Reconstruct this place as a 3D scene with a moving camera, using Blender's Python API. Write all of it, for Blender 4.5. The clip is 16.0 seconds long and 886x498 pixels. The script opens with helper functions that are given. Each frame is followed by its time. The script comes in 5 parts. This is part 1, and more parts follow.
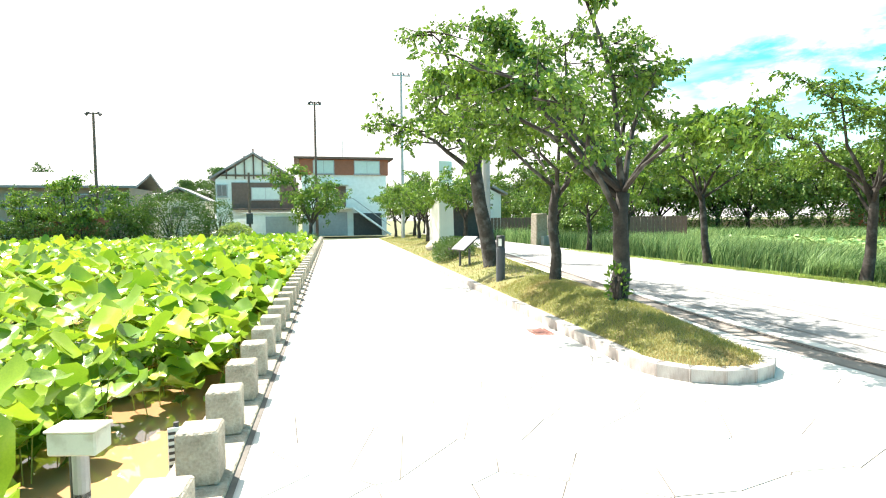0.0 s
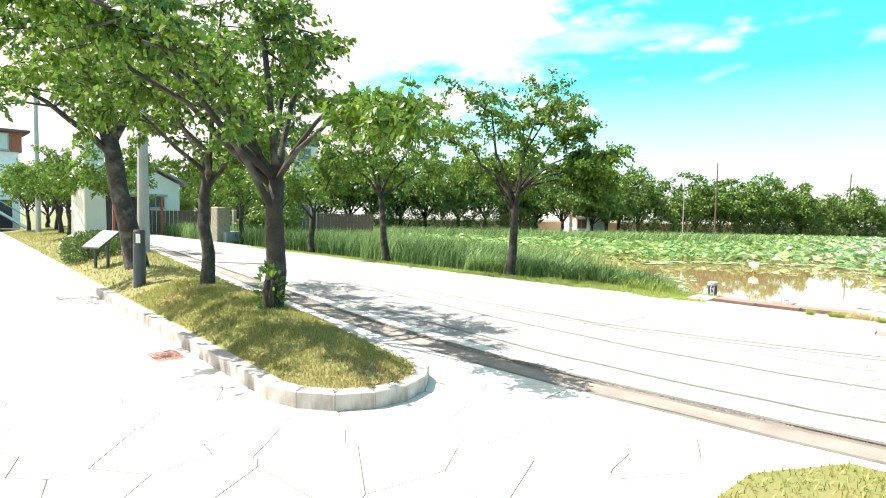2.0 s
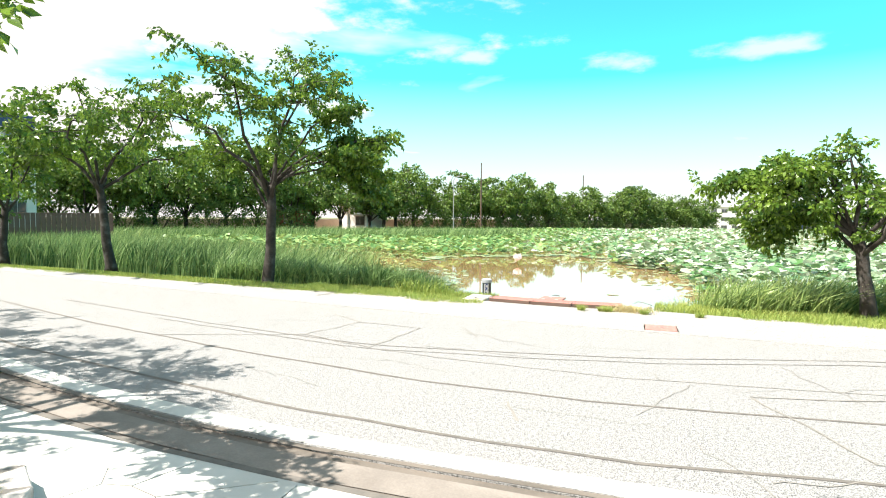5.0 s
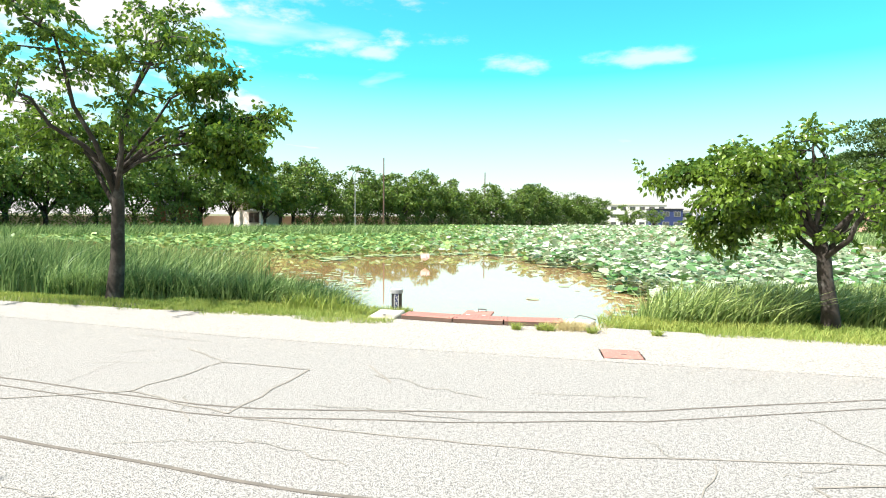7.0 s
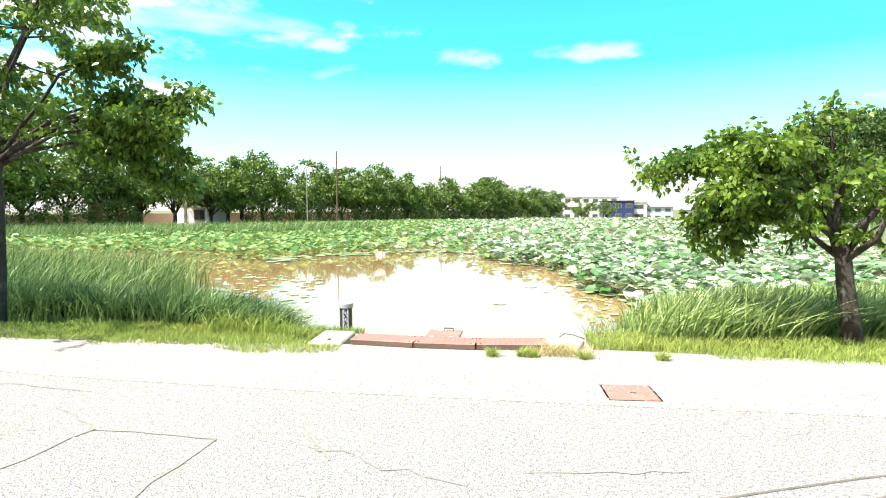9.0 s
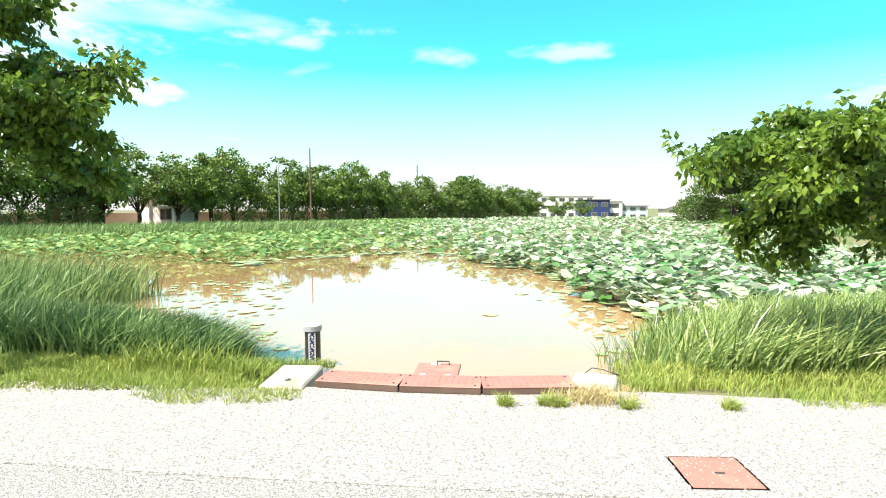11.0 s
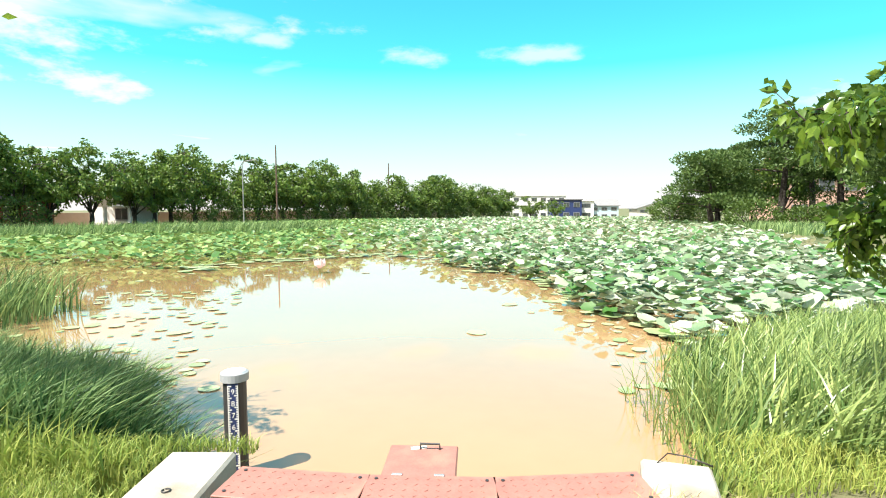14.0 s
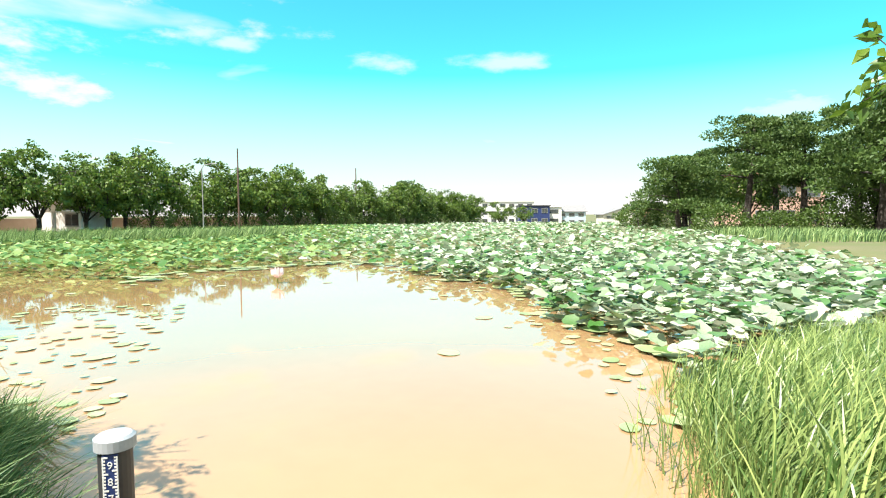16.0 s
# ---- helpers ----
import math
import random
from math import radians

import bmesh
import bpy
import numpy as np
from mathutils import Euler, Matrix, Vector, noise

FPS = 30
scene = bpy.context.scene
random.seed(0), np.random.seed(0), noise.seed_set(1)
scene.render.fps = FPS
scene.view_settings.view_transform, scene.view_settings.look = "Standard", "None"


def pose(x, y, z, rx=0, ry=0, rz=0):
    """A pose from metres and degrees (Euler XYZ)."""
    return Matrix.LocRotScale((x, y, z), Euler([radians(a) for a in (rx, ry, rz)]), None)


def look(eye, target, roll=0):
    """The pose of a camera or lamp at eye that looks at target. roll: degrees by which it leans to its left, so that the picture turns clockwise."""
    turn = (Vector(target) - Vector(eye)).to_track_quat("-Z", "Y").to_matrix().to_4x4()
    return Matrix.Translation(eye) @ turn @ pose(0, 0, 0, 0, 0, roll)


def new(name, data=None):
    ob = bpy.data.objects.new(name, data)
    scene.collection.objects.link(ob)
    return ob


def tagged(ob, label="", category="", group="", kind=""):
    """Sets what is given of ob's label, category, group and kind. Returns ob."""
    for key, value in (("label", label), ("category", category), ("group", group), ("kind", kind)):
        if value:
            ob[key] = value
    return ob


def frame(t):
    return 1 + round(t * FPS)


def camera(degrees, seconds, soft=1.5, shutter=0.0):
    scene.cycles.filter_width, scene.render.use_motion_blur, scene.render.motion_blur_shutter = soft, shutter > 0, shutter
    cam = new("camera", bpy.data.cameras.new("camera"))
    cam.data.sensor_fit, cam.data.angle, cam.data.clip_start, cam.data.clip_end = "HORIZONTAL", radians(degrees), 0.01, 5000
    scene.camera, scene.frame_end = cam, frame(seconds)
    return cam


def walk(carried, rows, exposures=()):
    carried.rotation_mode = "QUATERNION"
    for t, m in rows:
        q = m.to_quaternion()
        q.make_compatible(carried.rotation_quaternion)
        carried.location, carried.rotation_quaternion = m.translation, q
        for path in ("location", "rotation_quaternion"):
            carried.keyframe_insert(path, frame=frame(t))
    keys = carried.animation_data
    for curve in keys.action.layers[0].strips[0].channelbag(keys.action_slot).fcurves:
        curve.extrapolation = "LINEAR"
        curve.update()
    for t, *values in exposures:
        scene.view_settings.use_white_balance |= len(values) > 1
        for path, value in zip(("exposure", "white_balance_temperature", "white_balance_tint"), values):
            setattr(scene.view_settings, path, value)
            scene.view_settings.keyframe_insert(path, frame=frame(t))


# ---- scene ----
# ---- camera ----
cam = camera(76.8, 16.0, soft=1.1)
PATH = [
    (0.0, -0.009, -0.018, 1.667, 75.62, -3.16, -0.60),
    (0.5, -0.470, 0.322, 1.635, 65.45, -3.32, -0.56),
    (1.0, -0.732, 0.620, 1.599, 57.55, -3.25, 0.11),
    (1.5, -0.892, 0.964, 1.585, 51.17, -3.34, 0.53),
    (2.0, -0.942, 1.192, 1.605, 45.32, -3.34, 1.08),
    (2.5, -1.008, 1.345, 1.614, 39.39, -3.29, 1.44),
    (3.0, -1.215, 1.721, 1.589, 35.01, -3.27, 1.51),
    (3.5, -1.396, 2.047, 1.579, 31.91, -3.26, 1.48),
    (4.0, -1.589, 2.476, 1.560, 28.93, -3.32, 1.16),
    (4.5, -1.665, 2.767, 1.557, 26.08, -3.31, 0.70),
    (7.0, -2.579, 5.062, 1.560, 13.18, -3.54, 0.46),
    (7.5, -2.665, 5.461, 1.570, 11.93, -3.74, 0.44),
    (8.0, -2.731, 5.865, 1.575, 11.16, -3.80, 0.32),
    (8.5, -2.860, 6.191, 1.622, 9.75, -4.06, 0.10),
    (9.0, -2.930, 6.522, 1.638, 8.70, -4.16, -0.18),
    (11.5, -3.432, 8.409, 1.646, 5.73, -4.27, -0.05),
    (12.0, -3.510, 8.732, 1.636, 5.22, -4.20, 0.00),
    (12.5, -3.571, 9.082, 1.625, 4.79, -4.24, -0.29),
    (13.0, -3.617, 9.450, 1.611, 4.45, -4.32, -0.18),
    (13.5, -3.650, 9.784, 1.600, 3.74, -4.48, -0.22),
    (14.0, -3.647, 10.137, 1.582, 3.33, -4.27, -0.22),
    (14.5, -3.647, 10.462, 1.574, 2.48, -4.19, -0.17),
    (15.0, -3.629, 10.776, 1.566, 1.74, -4.00, -0.23),
    (15.5, -3.629, 11.063, 1.543, 0.99, -3.73, -0.26),
    (16.0, -3.690, 11.373, 1.533, 0.12, -3.67, -0.20),
]
walk(cam, [(t, pose(x, y, z, 90 + p, 0, h) @ pose(0, 0, 0, 0, 0, r)) for t, x, y, z, h, p, r in PATH],
     exposures=[(0.0, 1.8), (2.0, 1.56), (4.5, 1.4), (7.0, 1.24), (9.0, 1.42), (12.5, 1.2), (16.0, 1.2)])

# ---- sky and sun ----
SUN_EL, SUN_AZ = radians(59), math.atan2(-0.77, -0.64)
world = bpy.data.worlds.new("sky")
scene.world = world
world.use_nodes = True
wn, wl = world.node_tree.nodes, world.node_tree.links
sky = wn.new("ShaderNodeTexSky")
sky.sky_type, sky.sun_disc = "NISHITA", False
sky.sun_elevation, sky.sun_rotation = SUN_EL, SUN_AZ
sky.air_density, sky.dust_density, sky.ozone_density = 1.0, 1.0, 1.0
tex = wn.new("ShaderNodeTexCoord")
sep = wn.new("ShaderNodeSeparateXYZ")
wl.new(tex.outputs["Generated"], sep.inputs[0])
# clouds on a flat layer overhead
hgt = wn.new("ShaderNodeMath"); hgt.operation = "MAXIMUM"; hgt.inputs[1].default_value = 0.04
wl.new(sep.outputs["Z"], hgt.inputs[0])
flat = wn.new("ShaderNodeVectorMath"); flat.operation = "DIVIDE"
comb = wn.new("ShaderNodeCombineXYZ")
for i in range(3):
    wl.new(hgt.outputs[0], comb.inputs[i])
wl.new(tex.outputs["Generated"], flat.inputs[0]); wl.new(comb.outputs[0], flat.inputs[1])
cn = wn.new("ShaderNodeTexNoise")
cn.inputs["Scale"].default_value, cn.inputs["Detail"].default_value, cn.inputs["Roughness"].default_value = 0.55, 6.0, 0.5
cn.inputs["Distortion"].default_value = 0.3
shift = wn.new("ShaderNodeVectorMath"); shift.operation = "ADD"; shift.inputs[1].default_value = (3.7, 1.3, 0.0)
wl.new(flat.outputs[0], shift.inputs[0]); wl.new(shift.outputs[0], cn.inputs["Vector"])
# more cloud towards the west and south
# Unseen cloud overhead and in the south is added to whiten the shade.
side = wn.new("ShaderNodeVectorMath"); side.operation = "DOT_PRODUCT"; side.inputs[1].default_value = (-0.45, -0.30, 0.25)
wl.new(tex.outputs["Generated"], side.inputs[0])
bias = wn.new("ShaderNodeMath"); bias.operation = "ADD"; bias.inputs[1].default_value = -0.085
wl.new(side.outputs["Value"], bias.inputs[0])
cadd = wn.new("ShaderNodeMath"); cadd.operation = "ADD"
least = wn.new("ShaderNodeMath"); least.operation = "MAXIMUM"; least.inputs[1].default_value = -0.24
wl.new(bias.outputs[0], least.inputs[0])
wl.new(cn.outputs["Fac"], cadd.inputs[0]); wl.new(least.outputs[0], cadd.inputs[1])
cr = wn.new("ShaderNodeMapRange"); cr.inputs["From Min"].default_value, cr.inputs["From Max"].default_value = 0.50, 0.64
wl.new(cadd.outputs[0], cr.inputs["Value"])
# single fair-weather clouds: place, half width, roundness
CLOUDS = (((-0.74, 0.60, 0.335), 0.20, 2.2), ((-0.62, 0.72, 0.345), 0.25, 2.6), ((-0.50, 0.79, 0.365), 0.11, 3.0), ((-0.73, 0.66, 0.185), 0.13, 3.0),
          ((-0.58, 0.80, 0.185), 0.095, 3.4), ((-0.377, 0.884, 0.282), 0.035, 1.8), ((-0.345, 0.90, 0.268), 0.035, 3.4), ((-0.086, 0.964, 0.251), 0.045, 4.0),
          ((0.112, 0.962, 0.252), 0.075, 6.5), ((0.088, 0.989, 0.125), 0.05, 6.0), ((0.53, 0.835, 0.145), 0.06, 2.2))
ragged = wn.new("ShaderNodeTexNoise")
ragged.inputs["Scale"].default_value, ragged.inputs["Detail"].default_value, ragged.inputs["Roughness"].default_value = 9.0, 8.0, 0.6
stretch = wn.new("ShaderNodeVectorMath"); stretch.operation = "MULTIPLY"; stretch.inputs[1].default_value = (1.0, 1.0, 2.6)
wl.new(tex.outputs["Generated"], stretch.inputs[0]); wl.new(stretch.outputs[0], ragged.inputs["Vector"])
puffs = None
for place, half, flatness in CLOUDS:
    away = wn.new("ShaderNodeVectorMath"); away.operation = "SUBTRACT"; away.inputs[1].default_value = place
    wl.new(tex.outputs["Generated"], away.inputs[0])
    squash = wn.new("ShaderNodeVectorMath"); squash.operation = "MULTIPLY"; squash.inputs[1].default_value = (1 / half, 1 / half, flatness / half)
    wl.new(away.outputs[0], squash.inputs[0])
    dist = wn.new("ShaderNodeVectorMath"); dist.operation = "LENGTH"
    wl.new(squash.outputs[0], dist.inputs[0])
    edge_ = wn.new("ShaderNodeMath"); edge_.operation = "MULTIPLY_ADD"; edge_.inputs[1].default_value = 5.0
    wl.new(ragged.outputs["Fac"], edge_.inputs[0]); wl.new(dist.outputs["Value"], edge_.inputs[2])
    soft = wn.new("ShaderNodeMapRange"); soft.interpolation_type = "SMOOTHSTEP"
    soft.inputs["From Min"].default_value, soft.inputs["From Max"].default_value = 2.5, 3.9
    soft.inputs["To Min"].default_value, soft.inputs["To Max"].default_value = 0.95 if half > 0.08 else 0.62, 0.0
    wl.new(edge_.outputs[0], soft.inputs["Value"])
    if puffs is None:
        puffs = soft.outputs[0]
    else:
        most = wn.new("ShaderNodeMath"); most.operation = "MAXIMUM"
        wl.new(puffs, most.inputs[0]); wl.new(soft.outputs[0], most.inputs[1])
        puffs = most.outputs[0]
# haze towards the horizon
hz = wn.new("ShaderNodeMapRange")
hz.inputs["From Min"].default_value, hz.inputs["From Max"].default_value = 0.01, 0.235
hz.inputs["To Min"].default_value, hz.inputs["To Max"].default_value = 1.0, 0.0
wl.new(sep.outputs["Z"], hz.inputs["Value"])
mx = wn.new("ShaderNodeMath"); mx.operation = "MAXIMUM"
all_clouds = wn.new("ShaderNodeMath"); all_clouds.operation = "MAXIMUM"
wl.new(cr.outputs[0], all_clouds.inputs[0]); wl.new(puffs, all_clouds.inputs[1])
wl.new(all_clouds.outputs[0], mx.inputs[0]); wl.new(hz.outputs[0], mx.inputs[1])
cm = wn.new("ShaderNodeMix"); cm.data_type = "RGBA"
cm.inputs[7].default_value = (7.5, 7.2, 6.9, 1)
grade = wn.new("ShaderNodeMix"); grade.data_type = "RGBA"; grade.blend_type = "MULTIPLY"; grade.inputs[0].default_value = 1.0
grade.inputs[7].default_value = (0.44, 2.1, 1.82, 1)
wl.new(sky.outputs[0], grade.inputs[6])
wl.new(mx.outputs[0], cm.inputs[0]); wl.new(grade.outputs[2], cm.inputs[6])
bg = wn["Background"]
bg.inputs["Strength"].default_value = 0.066
wl.new(cm.outputs[2], bg.inputs["Color"])

sun = new("sun", bpy.data.lights.new("sun", "SUN"))
sun.data.energy, sun.data.angle, sun.data.color = 5.0, radians(0.53), (1.0, 0.955, 0.87)
to_sun = Vector((-0.77, -0.64, 0)).normalized() * math.cos(SUN_EL) + Vector((0, 0, math.sin(SUN_EL)))
sun.matrix_world = look(to_sun * 60, (0, 0, 0))

# ---- materials ----
def mat(name, c1, c2=None, rough=0.7, scale=6.0, bump=0.15, metal=0.0, fine=60.0, through_light=0.0, island=0.0, obj=0.0, spec=0.5, stain=None, speck=0.35, curve=1.0):
    """A surface of two mixed tones at two scales, with fine relief; leaves also let light through."""
    m = bpy.data.materials.new(name)
    m.use_nodes = True
    n, l = m.node_tree.nodes, m.node_tree.links
    b = n["Principled BSDF"]
    b.inputs["Roughness"].default_value, b.inputs["Metallic"].default_value = rough, metal
    b.inputs["Specular IOR Level"].default_value = spec
    c2 = c2 or tuple(v * 0.7 for v in c1)
    tc = n.new("ShaderNodeTexCoord")
    big = n.new("ShaderNodeTexNoise"); big.inputs["Scale"].default_value, big.inputs["Detail"].default_value = scale, 5
    small = n.new("ShaderNodeTexNoise"); small.inputs["Scale"].default_value, small.inputs["Detail"].default_value = fine, 3
    l.new(tc.outputs["Object"], big.inputs["Vector"]); l.new(tc.outputs["Object"], small.inputs["Vector"])
    add = n.new("ShaderNodeMath"); add.operation = "MULTIPLY_ADD"; add.inputs[1].default_value = speck
    l.new(small.outputs["Fac"], add.inputs[0]); l.new(big.outputs["Fac"], add.inputs[2])
    fac = add.outputs[0]
    if island or obj:
        src = n.new("ShaderNodeNewGeometry").outputs["Random Per Island"] if island else n.new("ShaderNodeObjectInfo").outputs["Random"]
        ma = n.new("ShaderNodeMath"); ma.operation = "MULTIPLY_ADD"; ma.inputs[1].default_value = island or obj
        l.new(src, ma.inputs[0]); l.new(fac, ma.inputs[2])
        fac = ma.outputs[0]
    mr = n.new("ShaderNodeMapRange"); mr.inputs["From Min"].default_value = 0.275 + 0.5 * speck
    mr.inputs["From Max"].default_value = 0.725 + 0.5 * speck + (island or obj)
    l.new(fac, mr.inputs["Value"])
    pw = n.new("ShaderNodeMath"); pw.operation = "POWER"; pw.inputs[1].default_value = curve
    l.new(mr.outputs[0], pw.inputs[0])
    mix = n.new("ShaderNodeMix"); mix.data_type = "RGBA"
    mix.inputs[6].default_value, mix.inputs[7].default_value = (*c1, 1), (*c2, 1)
    l.new(pw.outputs[0], mix.inputs[0])
    col = mix.outputs[2]
    if stain:
        st = n.new("ShaderNodeTexNoise"); st.inputs["Scale"].default_value, st.inputs["Detail"].default_value = stain[1], 6
        l.new(tc.outputs["Object"], st.inputs["Vector"])
        sr = n.new("ShaderNodeMapRange"); sr.inputs["From Min"].default_value, sr.inputs["From Max"].default_value = 0.52, 0.68
        l.new(st.outputs["Fac"], sr.inputs["Value"])
        sm = n.new("ShaderNodeMix"); sm.data_type = "RGBA"; sm.inputs[7].default_value = (*stain[0], 1)
        l.new(sr.outputs[0], sm.inputs[0]); l.new(col, sm.inputs[6])
        col = sm.outputs[2]
    l.new(col, b.inputs["Base Color"])
    if bump:
        bp = n.new("ShaderNodeBump"); bp.inputs["Strength"].default_value, bp.inputs["Distance"].default_value = bump, 0.02
        l.new(add.outputs[0], bp.inputs["Height"]); l.new(bp.outputs[0], b.inputs["Normal"])
    if through_light:
        tr = n.new("ShaderNodeBsdfTranslucent"); l.new(col, tr.inputs["Color"])
        ms = n.new("ShaderNodeMixShader"); ms.inputs[0].default_value = through_light
        l.new(b.outputs[0], ms.inputs[1]); l.new(tr.outputs[0], ms.inputs[2])
        l.new(ms.outputs[0], n["Material Output"].inputs["Surface"])
    return m

M_CONCRETE = mat("pale_concrete", (0.56, 0.54, 0.50), (0.47, 0.45, 0.41), 0.85, 0.8, 0.12, fine=90, stain=((0.42, 0.40, 0.36), 0.35))
M_FLAG = mat("pale_flagstone", (0.58, 0.56, 0.52), (0.49, 0.47, 0.43), 0.85, 1.6, 0.15, fine=90, obj=0.2, stain=((0.45, 0.42, 0.38), 0.9))
M_MORTAR = mat("grey_mortar", (0.07, 0.06, 0.055), (0.16, 0.14, 0.12), 0.95, 1.3, 0.2, stain=((0.38, 0.36, 0.33), 1.3))
M_ROAD = mat("worn_road", (0.34, 0.328, 0.317), (0.095, 0.092, 0.09), 0.9, 35, 0.4, fine=110, speck=2.6, curve=1.9)
M_SHOULDER = mat("gravel_shoulder", (0.37, 0.356, 0.34), (0.15, 0.143, 0.136), 0.95, 35, 0.4, fine=95, speck=2.6, curve=1.9)
M_GRAVEL = mat("gravel_pieces", (0.52, 0.48, 0.43), (0.24, 0.22, 0.20), 0.9, 30, 0.2, island=0.8)
M_GUTTER = mat("gutter_stone", (0.17, 0.14, 0.115), (0.10, 0.085, 0.07), 0.9, 3, 0.3)
M_BAND = mat("sandy_gutter", (0.255, 0.22, 0.19), (0.155, 0.13, 0.112), 0.9, 2.5, 0.3, fine=70)
M_TAR = mat("tar_joint", (0.10, 0.09, 0.08), (0.16, 0.14, 0.12), 0.9, 8, 0.2)
M_CRACK = mat("crack_line", (0.20, 0.18, 0.16), (0.26, 0.24, 0.21), 0.95, 8, 0.1)
M_KERB = mat("kerb_stone", (0.46, 0.43, 0.40), (0.25, 0.225, 0.205), 0.85, 5, 0.4, obj=0.25, stain=((0.24, 0.20, 0.18), 3.0))
M_STONE = mat("rough_granite", (0.47, 0.415, 0.33), (0.24, 0.20, 0.15), 0.9, 9, 1.0, fine=50, obj=0.2, speck=0.8)
M_SOIL = mat("soil", (0.20, 0.15, 0.09), (0.13, 0.10, 0.06), 0.95, 2, 0.5)
M_LAWN = mat("lawn_ground", (0.19, 0.155, 0.06), (0.12, 0.135, 0.04), 0.95, 1.2, 0.6, fine=40)
M_GROUND = mat("far_ground", (0.10, 0.13, 0.04), (0.16, 0.14, 0.08), 0.95, 0.3, 0.4)
M_BARK = mat("cherry_bark", (0.020, 0.016, 0.013), (0.052, 0.042, 0.034), 0.9, 7, 0.9, fine=35, stain=((0.10, 0.093, 0.085), 4.5))
M_LEAF = mat("cherry_leaf", (0.035, 0.10, 0.014), (0.25, 0.37, 0.045), 0.30, 1.2, 0, island=0.7, through_light=0.40, curve=1.4)
M_FARLEAF = mat("distant_leaf", (0.035, 0.09, 0.014), (0.18, 0.28, 0.035), 0.55, 0.5, 0, island=0.7, through_light=0.25)
M_PINE = mat("pine_needles", (0.028, 0.08, 0.018), (0.125, 0.20, 0.042), 0.6, 0.7, 0, island=0.7, through_light=0.3)
M_BUSH = mat("hedge_leaf", (0.035, 0.08, 0.014), (0.11, 0.18, 0.028), 0.5, 1.0, 0, island=0.7, through_light=0.25)
M_REED = mat("reed_blade", (0.02, 0.085, 0.022), (0.46, 0.61, 0.24), 0.5, 0.7, 0, island=0.8, through_light=0.25, curve=1.6, spec=0.3)
M_FLAGLEAF = mat("sweet_flag_blade", (0.03, 0.11, 0.02), (0.58, 0.68, 0.24), 0.34, 0.7, 0, island=0.8, through_light=0.34, curve=1.35)
M_GRASS = mat("grass_blade", (0.19, 0.23, 0.045), (0.42, 0.37, 0.11), 0.6, 0.9, 0, island=0.7, through_light=0.3, stain=((0.38, 0.29, 0.12), 0.9))
M_STRAW = mat("dry_straw", (0.42, 0.34, 0.15), (0.55, 0.48, 0.26), 0.7, 0.9, 0, island=0.7, through_light=0.2)
M_VERGE = mat("verge_blade", (0.15, 0.27, 0.04), (0.44, 0.46, 0.12), 0.6, 0.9, 0, island=0.7, through_light=0.3)
M_LOTUS = mat("lotus_leaf", (0.06, 0.18, 0.01), (0.48, 0.60, 0.04), 0.3, 1.0, 0, island=0.9, through_light=0.35, curve=1.4)
M_LOTUS_N = mat("lotus_leaf_matte", (0.02, 0.11, 0.02), (0.48, 0.60, 0.08), 0.3, 1.5, 0.3, obj=0.9, through_light=0.35, fine=12, curve=1.5)
# Near-white end of the leaf tones stands for sky glare, put into the colour.
M_LOTUS_R = mat("lotus_leaf_painted_glare", (0.045, 0.16, 0.022), (0.86, 0.87, 0.74), 0.42, 1.0, 0, island=0.9, through_light=0.22, spec=0.5, curve=2.0)
M_LOTUS_G = mat("lotus_leaf_green", (0.03, 0.13, 0.018), (0.42, 0.56, 0.20), 0.42, 1.0, 0, island=0.9, through_light=0.25, curve=1.7)
M_PAD = mat("floating_pad", (0.20, 0.29, 0.11), (0.46, 0.48, 0.27), 0.35, 2.0, 0, island=0.8, spec=0.6)
M_WATER = mat("muddy_water", (0.41, 0.25, 0.128), (0.375, 0.226, 0.112), 0.03, 0.3, 0.04, fine=3.0, spec=0.55)
M_WATER.node_tree.nodes["Principled BSDF"].inputs["Coat Weight"].default_value = 0.7
M_WATER.node_tree.nodes["Principled BSDF"].inputs["Coat IOR"].default_value = 1.38
M_SLAB = mat("dirty_slab", (0.46, 0.43, 0.37), (0.34, 0.31, 0.26), 0.9, 3, 0.4, stain=((0.25, 0.22, 0.17), 2.5))
M_RUST = mat("rust_red_steel", (0.38, 0.175, 0.14), (0.30, 0.13, 0.105), 0.6, 5, 0.25, metal=0.1, stain=((0.42, 0.20, 0.15), 4))
M_DARK = mat("dark_paint", (0.03, 0.03, 0.035), (0.05, 0.05, 0.05), 0.5, 5, 0.1)
M_SLATE = mat("dark_slate_enamel", (0.03, 0.036, 0.048), (0.05, 0.058, 0.072), 0.5, 5, 0.1)
M_NAVY = mat("navy_enamel", (0.02, 0.035, 0.12), (0.03, 0.05, 0.16), 0.4, 5, 0.05)
M_WHITE = mat("white_paint", (0.80, 0.80, 0.78), (0.70, 0.70, 0.67), 0.6, 3, 0.05)
M_GREYP = mat("grey_plastic", (0.38, 0.40, 0.42), (0.30, 0.32, 0.34), 0.5, 5, 0.05)
M_BEIGE = mat("beige_enamel", (0.60, 0.58, 0.47), (0.52, 0.50, 0.40), 0.5, 5, 0.1, stain=((0.42, 0.38, 0.28), 6))
M_STEEL = mat("galvanised_steel", (0.42, 0.42, 0.42), (0.34, 0.34, 0.34), 0.5, 8, 0.1, metal=0.6)
M_POLE = mat("pole_concrete", (0.34, 0.33, 0.32), (0.27, 0.26, 0.25), 0.85, 3, 0.2)
M_BROWN = mat("brown_paint", (0.10, 0.06, 0.045), (0.14, 0.09, 0.07), 0.6, 4, 0.1)
